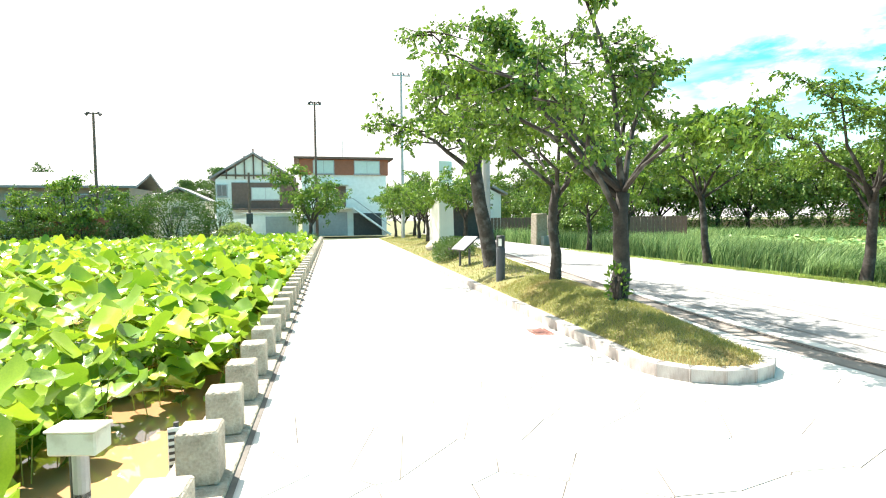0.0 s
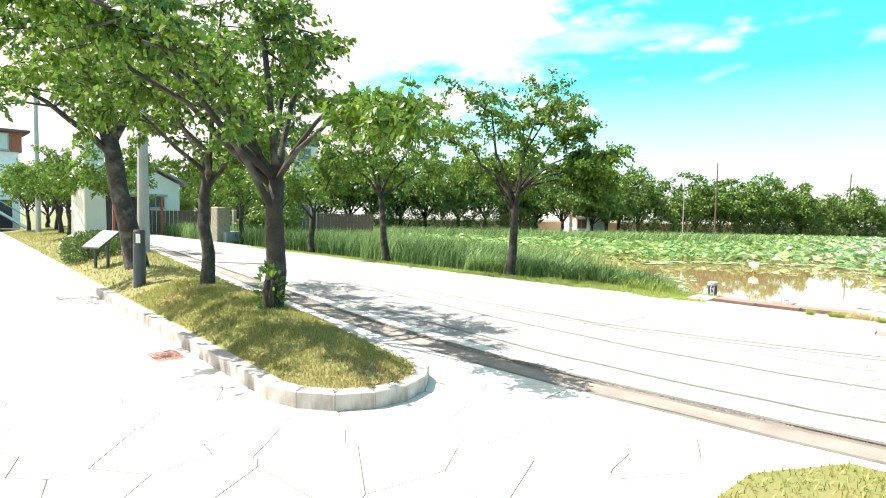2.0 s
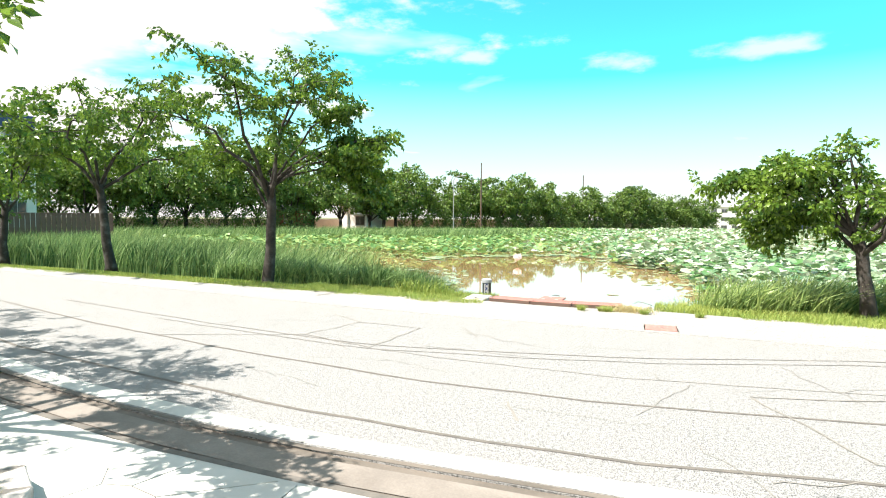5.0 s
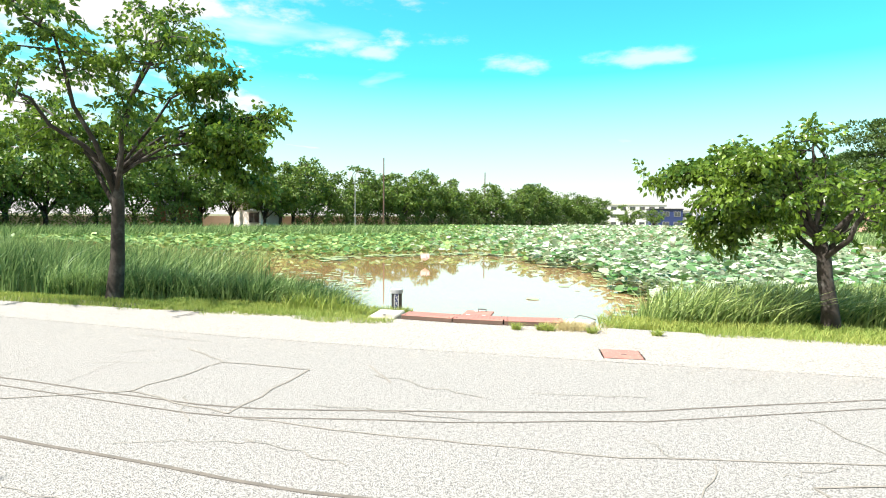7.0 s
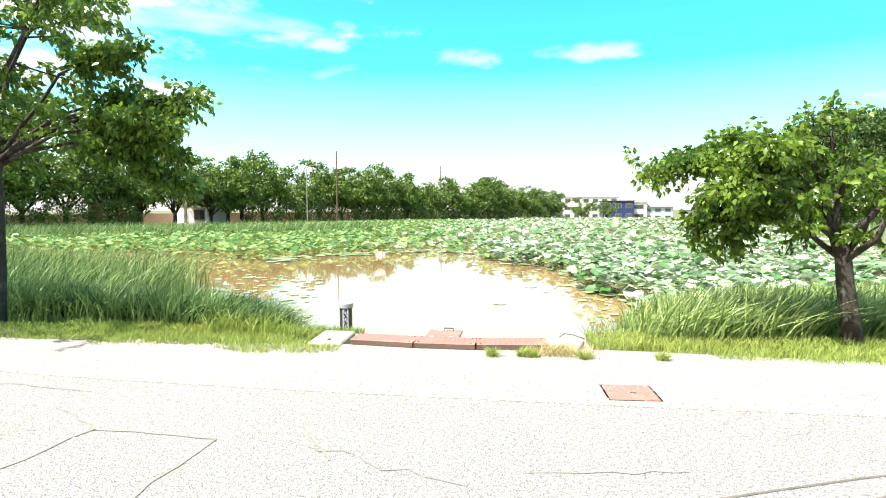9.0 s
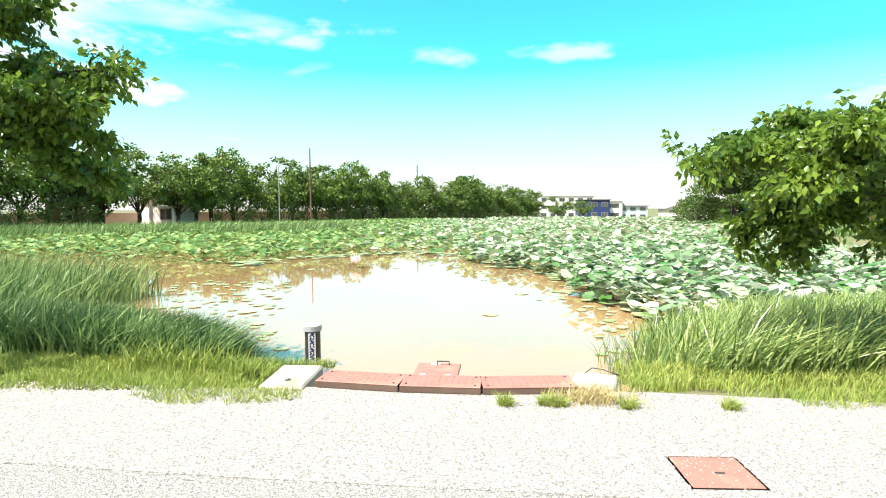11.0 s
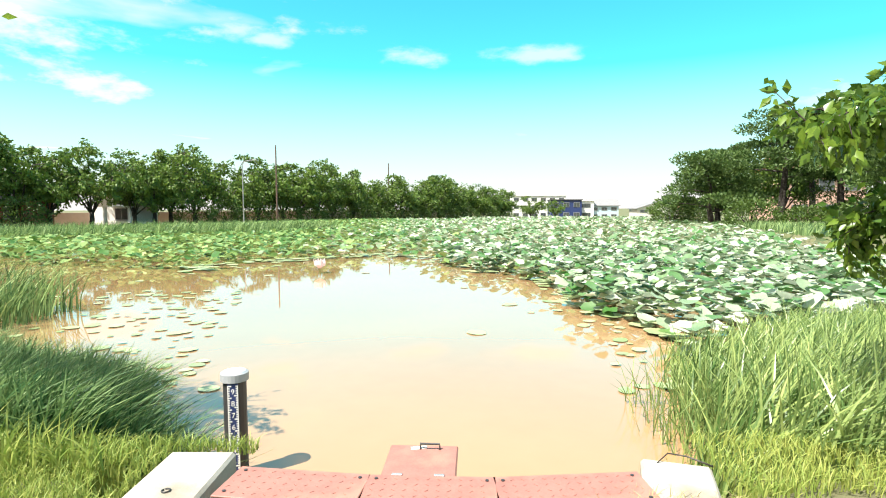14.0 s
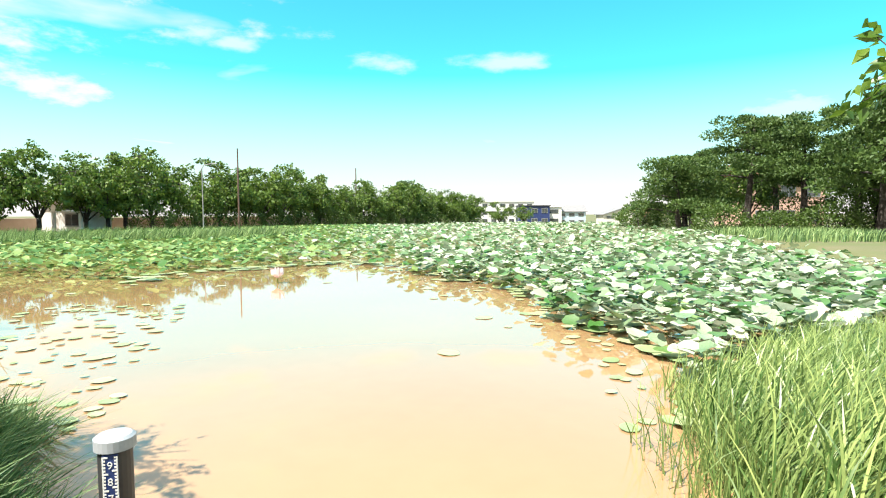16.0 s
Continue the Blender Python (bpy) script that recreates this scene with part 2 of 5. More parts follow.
M_REDBR = mat("red_brown_siding", (0.33, 0.11, 0.06), (0.26, 0.09, 0.05), 0.7, 4, 0.2)
M_CREAM = mat("cream_render", (0.70, 0.68, 0.62), (0.62, 0.60, 0.54), 0.85, 1.5, 0.15)
M_TAN = mat("tan_render", (0.36, 0.30, 0.24), (0.30, 0.25, 0.20), 0.85, 1.5, 0.15)
M_PINKW = mat("salmon_render", (0.60, 0.40, 0.31), (0.52, 0.34, 0.26), 0.85, 1.5, 0.15)
M_ROOF = mat("grey_roof", (0.20, 0.20, 0.21), (0.27, 0.26, 0.26), 0.7, 2, 0.3)
M_TILE = mat("orange_tile", (0.42, 0.22, 0.13), (0.34, 0.17, 0.10), 0.7, 2, 0.3)
M_BLUEW = mat("pale_blue_siding", (0.50, 0.62, 0.70), (0.44, 0.56, 0.64), 0.7, 2, 0.1)
M_GLASS = mat("window_glass", (0.05, 0.06, 0.065), (0.09, 0.10, 0.10), 0.06, 2, 0, spec=0.8)
M_CURTAIN = mat("pale_blind", (0.55, 0.62, 0.58), (0.48, 0.55, 0.52), 0.6, 4, 0.05)
M_PETAL = mat("lotus_petal", (0.80, 0.76, 0.74), (0.80, 0.62, 0.66), 0.5, 4, 0, through_light=0.2)
M_RED = mat("red_paint", (0.45, 0.06, 0.04), (0.38, 0.05, 0.04), 0.5, 4, 0.05)

# ---- mesh helpers ----
class Build:
    """Vertices and faces of one mesh."""
    def __init__(self):
        self.v, self.f = [], []
    def add(self, verts, faces):
        o = len(self.v)
        self.v += [tuple(p) for p in verts]
        self.f += [tuple(i + o for i in q) for q in faces]
        return self
    def box(self, c, s, rz=0.0, bev=0.0, top=1.0, m=None):
        """A box with chamfered edges; top: how far its upper face narrows."""
        bm = bmesh.new()
        bmesh.ops.create_cube(bm, size=1.0)
        for p in bm.verts:
            k = top if p.co.z > 0 else 1.0
            p.co = Vector((p.co.x * s[0] * k, p.co.y * s[1] * k, p.co.z * s[2]))
        if bev:
            bmesh.ops.bevel(bm, geom=bm.edges[:], offset=bev, segments=1, affect="EDGES")
        mm = pose(*c, 0, 0, rz) if m is None else m
        bm.verts.index_update()
        self.add([mm @ p.co for p in bm.verts], [[p.index for p in q.verts] for q in bm.faces])
        bm.free()
        return self
    def tube(self, pts, rad, n=7, cap=True):
        """A tapered tube along a line of points."""
        pts = [Vector(p) for p in pts]
        rows = []
        for i, p in enumerate(pts):
            d = (pts[min(i + 1, len(pts) - 1)] - pts[max(i - 1, 0)]).normalized()
            a = d.cross(Vector((0.31, 0.95, 0.05)) if abs(d.y) < 0.9 else Vector((1, 0, 0))).normalized()
            b = d.cross(a)
            rows.append([p + (a * math.cos(k * math.tau / n) + b * math.sin(k * math.tau / n)) * rad[i] for k in range(n)])
        faces = [(i * n + k, i * n + (k + 1) % n, (i + 1) * n + (k + 1) % n, (i + 1) * n + k) for i in range(len(pts) - 1) for k in range(n)]
        if cap:
            faces += [tuple(range(n)), tuple((len(pts) - 1) * n + k for k in range(n))]
        return self.add([p for r in rows for p in r], faces)
    def cyl(self, c, r, h, n=16, r2=None):
        return self.tube([(c[0], c[1], c[2]), (c[0], c[1], c[2] + h)], [r, r2 if r2 is not None else r], n)
    def prism(self, outline, z0, z1):
        n = len(outline)
        return self.add([(x, y, z0) for x, y in outline] + [(x, y, z1) for x, y in outline],
                        [tuple(range(n))[::-1], tuple(range(n, 2 * n))] + [(i, (i + 1) % n, n + (i + 1) % n, n + i) for i in range(n)])
    def mesh(self, name, material, smooth=False):
        me = bpy.data.meshes.new(name)
        me.from_pydata(self.v, [], self.f)
        me.materials.append(material)
        bm = bmesh.new(); bm.from_mesh(me)
        bmesh.ops.recalc_face_normals(bm, faces=bm.faces[:])
        bm.to_mesh(me); bm.free()
        if smooth:
            me.shade_smooth()
        return me

def part(name, b, material, parent=None, label="", smooth=False):
    """One mesh object, under a thing or a part where one is given."""
    ob = new(name, b if isinstance(b, bpy.types.Mesh) else b.mesh(name, material, smooth))
    if parent:
        ob.parent = parent
    if label:
        ob["label"] = label
    return ob

def arrays(name, v, f, material, smooth=True):
    """A mesh from numpy vertices and triangles."""
    me = bpy.data.meshes.new(name)
    me.vertices.add(len(v)); me.vertices.foreach_set("co", v.astype(np.float32).ravel())
    me.loops.add(f.size); me.loops.foreach_set("vertex_index", f.astype(np.int32).ravel())
    me.polygons.add(len(f)); me.polygons.foreach_set("loop_start", np.arange(0, f.size, f.shape[1], dtype=np.int32))
    me.update(calc_edges=True)
    me.materials.append(material)
    if smooth:
        me.shade_smooth()
    return me

def leaf_cloud(rng, pos, size, out, droop=0.5, width=0.27):
    """Leaves at the points pos: each a folded blade of four triangles with a pointed tip."""
    n = len(pos)
    d = out + rng.normal(0, 0.55, (n, 3)); d[:, 2] -= droop
    d /= np.linalg.norm(d, axis=1)[:, None] + 1e-9
    r = rng.normal(0, 1, (n, 3)); r[:, 2] *= 0.35
    s = np.cross(d, r); s /= np.linalg.norm(s, axis=1)[:, None] + 1e-9
    u = np.cross(s, d); u *= np.sign(u[:, 2:3] + 1e-6)
    L = (size * rng.uniform(0.7, 1.25, n))[:, None]
    w = L * width
    v = np.stack([pos, pos + d * L * 0.42 - s * w + u * L * 0.08, pos + d * L * 0.42 + s * w + u * L * 0.08,
                  pos + d * L - u * L * 0.10, pos + d * L * 0.45], 1)
    t = np.array([(0, 2, 4), (2, 3, 4), (3, 1, 4), (1, 0, 4)])
    return v.reshape(-1, 3), (np.arange(n)[:, None, None] * 5 + t).reshape(-1, 3)

def blade_cloud(rng, base, height, width, lean, spread=0.25, seg=3):
    """Tapering blades of grass or reed that bend over with the wind."""
    n = len(base)
    h = height * rng.uniform(0.6, 1.15, n)
    a = rng.uniform(0, math.tau, n)
    side = np.stack([np.cos(a), np.sin(a), np.zeros(n)], 1)
    bend = np.stack([lean[0] + rng.normal(0, spread, n), lean[1] + rng.normal(0, spread, n), np.zeros(n)], 1)
    vs = []
    for k in range(seg):
        u = k / seg
        c = base + bend * (h * u * u)[:, None] + np.stack([0 * h, 0 * h, h * (u - 0.28 * u * u * np.minimum(1, np.linalg.norm(bend, axis=1)))], 1)
        w = (width * (1 - u * 0.6))
        vs += [c - side * w, c + side * w]
    u = 1.0
    vs.append(base + bend * h[:, None] + np.stack([0 * h, 0 * h, h * (1 - 0.28 * np.minimum(1, np.linalg.norm(bend, axis=1)))], 1))
    v = np.stack(vs, 1)
    t = []
    for k in range(seg - 1):
        i = 2 * k
        t += [(i, i + 1, i + 3), (i, i + 3, i + 2)]
    t.append((2 * seg - 2, 2 * seg - 1, 2 * seg))
    m = 2 * seg + 1
    return v.reshape(-1, 3), (np.arange(n)[:, None, None] * m + np.array(t)).reshape(-1, 3)

def lotus_cloud(rng, pos, rad, tilt=0.35, ring=10, bowl=0.25, wave=0.22):
    """Round wavy leaves, dished in the middle, each tilted its own way."""
    n = len(pos)
    a = np.arange(ring) * math.tau / ring
    ph = rng.uniform(0, math.tau, (n, 1)); k = rng.integers(2, 5, (n, 1))
    wav = wave * np.sin(a * k + ph) + wave * 0.5 * np.sin(a * (k + 3) + 2 * ph)
    rr = 1 + 0.10 * np.sin(a * 2 + ph * 3) + rng.normal(0, 0.03, (n, ring))
    def at(f, z):
        return np.stack([np.cos(a) * rr * f, np.sin(a) * rr * f, z], 2)
    inner = at(0.5, bowl * 0.35 + wav * 0.25); outer = at(1.0, bowl + wav)
    cen = np.zeros((n, 1, 3))
    loc = np.concatenate([cen, inner, outer], 1) * rad[:, None, None]
    ax = rng.normal(0, tilt, (n, 2))
    x, y, z = loc[..., 0], loc[..., 1], loc[..., 2]
    z2 = z + x * ax[:, :1] + y * ax[:, 1:]
    v = np.stack([x, y, z2], 2) + pos[:, None, :]
    t = [(0, 1 + i, 1 + (i + 1) % ring) for i in range(ring)]
    for i in range(ring):
        j = (i + 1) % ring
        t += [(1 + i, 1 + ring + i, 1 + ring + j), (1 + i, 1 + ring + j, 1 + j)]
    return v.reshape(-1, 3), (np.arange(n)[:, None, None] * (1 + 2 * ring) + np.array(t)).reshape(-1, 3)

# ---- the lie of the land ----
WATER = -0.70
def pond_edge_y(x):
    """Where the water of the open pond begins, going away from the road."""
    return float(np.interp(x, [-70, -40, -12, -9, -7.4, -6.4, -5.6, -2.3, -1.7, -0.9, 0.5, 3, 9, 20], [20, 20, 17.6, 16.6, 15.6, 14.4, 13.15, 13.15, 14.8, 17.0, 18.5, 19.5, 20, 20]))
def west_bank(y):
    return -70 + (y - 28) * 0.60
def east_bank(y):
    return float(np.interp(y, [0, 14, 30, 60, 100, 140], [7, 7.5, 11, 18.5, 22, 24]))
def left_edge(x):
    """The line of the paved walk beside the lotus pond."""
    return -0.48 + (-3.5 - x) * 0.0565
def land(x, y):
    if -46 < x < 14 and -75 < y < left_edge(x) + 0.25:
        return -1.35
    e = pond_edge_y(x)
    if y > 13.0 and y < 104 and west_bank(y) < x < east_bank(y):
        s = 13.05 if e < 13.5 else 13.3
        return -0.03 - 1.3 * min(1.0, max(0.0, (y - s) / max(0.2, (e - s) * 1.7)))
    far = max(0.0, min(1.0, (math.hypot(x, y) - 45) / 40))
    return -0.03 - 0.5 * far - 1.9 * max(0.0, min(1.0, (y - 60) / 110))
xs = np.unique(np.round(np.concatenate([np.linspace(-900, -90, 10), np.arange(-90, -46, 2.0), np.arange(-46, -12, 1.0), np.arange(-12, 6, 0.33), np.arange(6, 30, 1.0), np.linspace(30, 900, 12)]), 3))
ys = np.unique(np.round(np.concatenate([np.linspace(-900, -80, 8), np.arange(-80, -4, 4.0), np.arange(-4, 6, 0.5), np.arange(6, 12.6, 1.0), np.arange(12.6, 21, 0.3), np.arange(21, 110, 3.0), np.linspace(112, 1200, 12)]), 3))
gv = [(x, y, land(x, y)) for y in ys for x in xs]
nx = len(xs)
gf = [(j * nx + i, j * nx + i + 1, (j + 1) * nx + i + 1, (j + 1) * nx + i) for j in range(len(ys) - 1) for i in range(nx - 1)]
tagged(part("ground", arrays("ground", np.array(gv), np.array(gf), M_GROUND), None), kind="structure", label="grassy soil around the ponds", category="ground")

def strip(a, b, z, material, name, label, category, n=1, thick=0.12):
    """A paved band between two lines of points of equal count."""
    g = Build()
    m = len(a)
    g.add([(x, y, z) for x, y in a] + [(x, y, z) for x, y in b] + [(x, y, z - thick) for x, y in a] + [(x, y, z - thick) for x, y in b],
          [(i, i + 1, m + i + 1, m + i) for i in range(m - 1)] + [(i, i + 1, 2 * m + i + 1, 2 * m + i) for i in range(m - 1)]
          + [(m + i, m + i + 1, 3 * m + i + 1, 3 * m + i) for i in range(m - 1)] + [(0, m, 3 * m, 2 * m), (m - 1, 2 * m - 1, 4 * m - 1, 3 * m - 1)])
    return tagged(part(name, g, material), kind="structure", label=label, category=category)

# paved walk beside the lotus pond, wide open by the crossing
RN = [(40, 8.0), (8, 7.0), (1, 6.55), (-1, 6.35), (-2.4, 6.22), (-3.8, 6.14), (-5.4, 6.14), (-7, 6.28), (-9.3, 6.62), (-18, 8.2), (-28, 9.8), (-60, 11.2)]
wx = [14, 8, 1, -1, -2.4, -3.8, -5.4, -7, -9.3, -18, -28, -47]
def road_near(x):
    return float(np.interp(-x, [-p[0] for p in RN], [p[1] for p in RN]))
strip([(x, left_edge(x)) for x in wx], [(x, road_near(x) - 0.42) for x in wx], 0.0, M_CONCRETE, "pavement", "pale sun-bleached concrete walk with fine cracks", "pavement")
# road and its gutter
RF = [(40, 12.6), (8, 12.5), (1, 12.62), (-1, 12.75), (-2.4, 13.0), (-3.8, 13.0), (-5.4, 12.8), (-7, 12.6), (-9.3, 12.6), (-18, 13.0), (-28, 13.7), (-60, 14.4)]
strip(RN, RF, 0.0, M_ROAD, "road", "worn light grey road with tar joints", "road")
strip([(40, 11.3), (4, 11.35), (-2, 11.2), (-5, 11.2), (-7, 11.25), (-13, 11.7), (-22, 12.7)], [(40, 12.7), (4, 12.78), (-2, 13.06), (-5, 12.93), (-7, 12.62), (-13, 12.7), (-22, 13.25)], 0.006, M_SHOULDER, "road_shoulder", "bleached gravelly shoulder of the road", "road")
strip([(x, y - 0.42) for x, y in RN], RN, -0.012, M_GUTTER, "gutter", "brown stained stone gutter along the road", "gutter")

def ribbon(pts, w, z, material, parent, name="joint"):
    """A thin line laid on the paving."""
    g = Build()
    p = [Vector((x, y, z)) for x, y in pts]
    out = []
    for i, c in enumerate(p):
        d = (p[min(i + 1, len(p) - 1)] - p[max(i - 1, 0)]).normalized()
        s = Vector((-d.y, d.x, 0)) * w * 0.5
        out += [c - s, c + s]
    g.add(out, [(2 * i, 2 * i + 1, 2 * i + 3, 2 * i + 2) for i in range(len(p) - 1)])
    return part(name, g, material, parent)
def wobble(a, b, n, amp, rng):
    a, b = np.array(a), np.array(b)
    d = b - a
    s = np.array([-d[1], d[0]]) / (np.linalg.norm(d) + 1e-9)
    return [tuple(a + d * k / n + s * (rng.normal(0, amp) if 0 < k < n else 0)) for k in range(n + 1)]
road, walkway = bpy.data.objects["road"], bpy.data.objects["pavement"]
rng = np.random.default_rng(5)
def along(pts, step=0.5):
    """Even steps along a line of points given from right to left."""
    px, py = [p[0] for p in pts], [p[1] for p in pts]
    return [(x, float(np.interp(x, px, py)) + rng.normal(0, 0.008)) for x in np.arange(px[0], px[-1], step)]
TAR = (([(-28, 12.0), (-18, 10.2), (-12, 8.95), (-9.4, 8.45), (-6.5, 8.05), (-4, 7.85), (-2.3, 7.92), (-0.8, 8.2), (3, 8.9), (12, 9.6)], 0.032),
       ([(-18, 9.0), (-9, 7.15), (-5, 6.75), (-3.3, 6.72), (-2, 6.8), (-0.9, 7.05), (3, 7.7), (12, 8.4)], 0.038),
       ([(-12, 9.7), (-8, 9.15), (-5.2, 8.93), (-3.5, 9.3), (-2.1, 9.65), (0.1, 10.55), (4, 11.25)], 0.02),
       ([(-9, 9.1), (-6.5, 8.85), (-5.2, 8.74), (-3.5, 9.07), (-2.1, 9.43), (0.1, 10.33), (4, 11.05)], 0.016))
for pts_, w in TAR:
    ribbon(along(pts_), w, 0.004, M_TAR, road, "tar_joint")
ribbon(along([(-5.0, 8.77), (-3.78, 8.72), (-2.24, 8.75), (-0.86, 9.0), (1.5, 9.5)], 0.25), 0.014, 0.0045, M_CRACK, road, "road_crack")
ribbon([(x, y + 0.02) for x, y in along(RN[::-1], 1.0)], 0.05, 0.0042, M_GUTTER, road, "gutter_joint")
ribbon([(x, y + 0.16) for x, y in along(RN[::-1], 1.0)], 0.19, 0.003, M_CONCRETE, road, "concrete_band")
ribbon([(x, y - 0.40) for x, y in along(RN[::-1], 1.0)], 0.06, 0.001, M_TAR, road, "gutter_joint")
ribbon([(x, y - 0.21) for x, y in along(RN[::-1], 1.0)], 0.26, -0.006, M_BAND, road, "gutter_channel")
for a, b in (((-6.12, 10.13), (-5.12, 10.11)), ((-5.12, 10.11), (-5.17, 8.82)), ((-5.17, 8.82), (-6.3, 9.1)), ((-6.3, 9.1), (-6.12, 10.13)), ((-6.3, 9.1), (-8.0, 8.3)), ((-6.1, 10.13), (-6.9, 10.6)), ((-4.6, 10.4), (-4.2, 9.9)), ((-1.2, 8.6), (-0.6, 7.4)), ((-1.2, 8.6), (0.6, 9.2)), ((-3.1, 7.6), (-2.9, 7.2))):
    ribbon(wobble(a, b, 6, 0.012, rng), 0.018, 0.0055, M_CRACK, road, "road_crack")
for k in range(42):
    x, y = rng.uniform(-8.5, 3.5), rng.uniform(6.8, 11.2)
    a = rng.normal(0, 0.5) if k % 3 else rng.normal(1.5, 0.4); ln = rng.uniform(0.3, 1.3)
    ribbon(wobble((x, y), (x + ln * math.cos(a), y + ln * math.sin(a)), 9, 0.025, rng), rng.uniform(0.005, 0.011), 0.005 + 0.00004 * k, M_CRACK, road, "road_crack")
# water of the two ponds
def sheet(name, outline, z, label):
    g = Build(); g.add([(x, y, z) for x, y in outline], [tuple(range(len(outline)))])
    tagged(part(name, g, M_WATER), kind="structure", label=label, category="water")
sheet("water", [(-80, 12.9), (24, 12.9), (34, 106), (-80, 106)], WATER, "calm muddy brown pond water with sky glare")
sheet("water_west", [(-47, -78), (15, -78), (15, -0.9), (-47, 1.7)], WATER + 0.05, "muddy brown water under the lotus")

# ---- kerbed island with its lawn ----
def near_kerb(x):
    return 3.52 + (-5.3 - x) * 0.061
def far_kerb(x):
    return 4.95 + (-5.2 - x) * 0.175
def kerb_line():
    pts = [(x, near_kerb(x)) for x in np.arange(-44, -5.3, 0.6)]
    cx, cy, r = -5.35, 4.24, 0.73
    pts += [(cx + r * 1.05 * math.sin(a), cy - r * math.cos(a)) for a in np.linspace(0.05, math.pi - 0.25, 8)]
    pts += [(x, far_kerb(x)) for x in np.arange(-5.6, -44, -0.6)]
    return pts
KL = kerb_line()
island = tagged(new("kerb"), kind="structure", label="weathered grey stone kerb round the lawn island", category="kerb")
kerb_mesh = Build().box((0, 0, 0), (1.0, 0.15, 0.30), bev=0.008).mesh("kerb_stone", M_KERB)
for (x0, y0), (x1, y1) in zip(KL, KL[1:]):
    ob = part("kerb_stone", kerb_mesh, M_KERB, island)
    ob.matrix_local = pose((x0 + x1) / 2, (y0 + y1) / 2, 0.0, 0, 0, math.degrees(math.atan2(y1 - y0, x1 - x0))) @ Matrix.Diagonal((math.hypot(x1 - x0, y1 - y0) + (0.05 if x0 > -5.5 else 0.004), 1, 1, 1))
lawn = Build()
mid = []
lx = np.concatenate([np.linspace(-44, -6, 40), np.linspace(-5.8, -4.72, 10)])
def lawn_z(x, v):
    return 0.13 + 0.29 * math.sin(math.pi * v) * min(1, max(0.05, (-4.6 - x) / 2.2))
def lawn_span(x):
    if x < -5.35:
        return near_kerb(x) + 0.03, far_kerb(x) - 0.03
    u = math.sqrt(max(0, 1 - ((x + 5.35) / 0.77) ** 2)) * 0.70
    return 4.24 - u, 4.24 + u
for x in lx:
    a, b = lawn_span(x)
    mid.append([(x, a + (b - a) * v, lawn_z(x, v) + 0.012 * noise.noise((x * 2, v * 7, 0))) for v in np.linspace(0, 1, 9)])
lawn.add([p for r in mid for p in r], [(i * 9 + j, i * 9 + j + 1, (i + 1) * 9 + j + 1, (i + 1) * 9 + j) for i in range(len(mid) - 1) for j in range(8)])
tagged(part("lawn", lawn, M_LAWN, None, smooth=True), kind="structure", label="sun-dried yellow-green lawn mound inside the kerb", category="lawn")

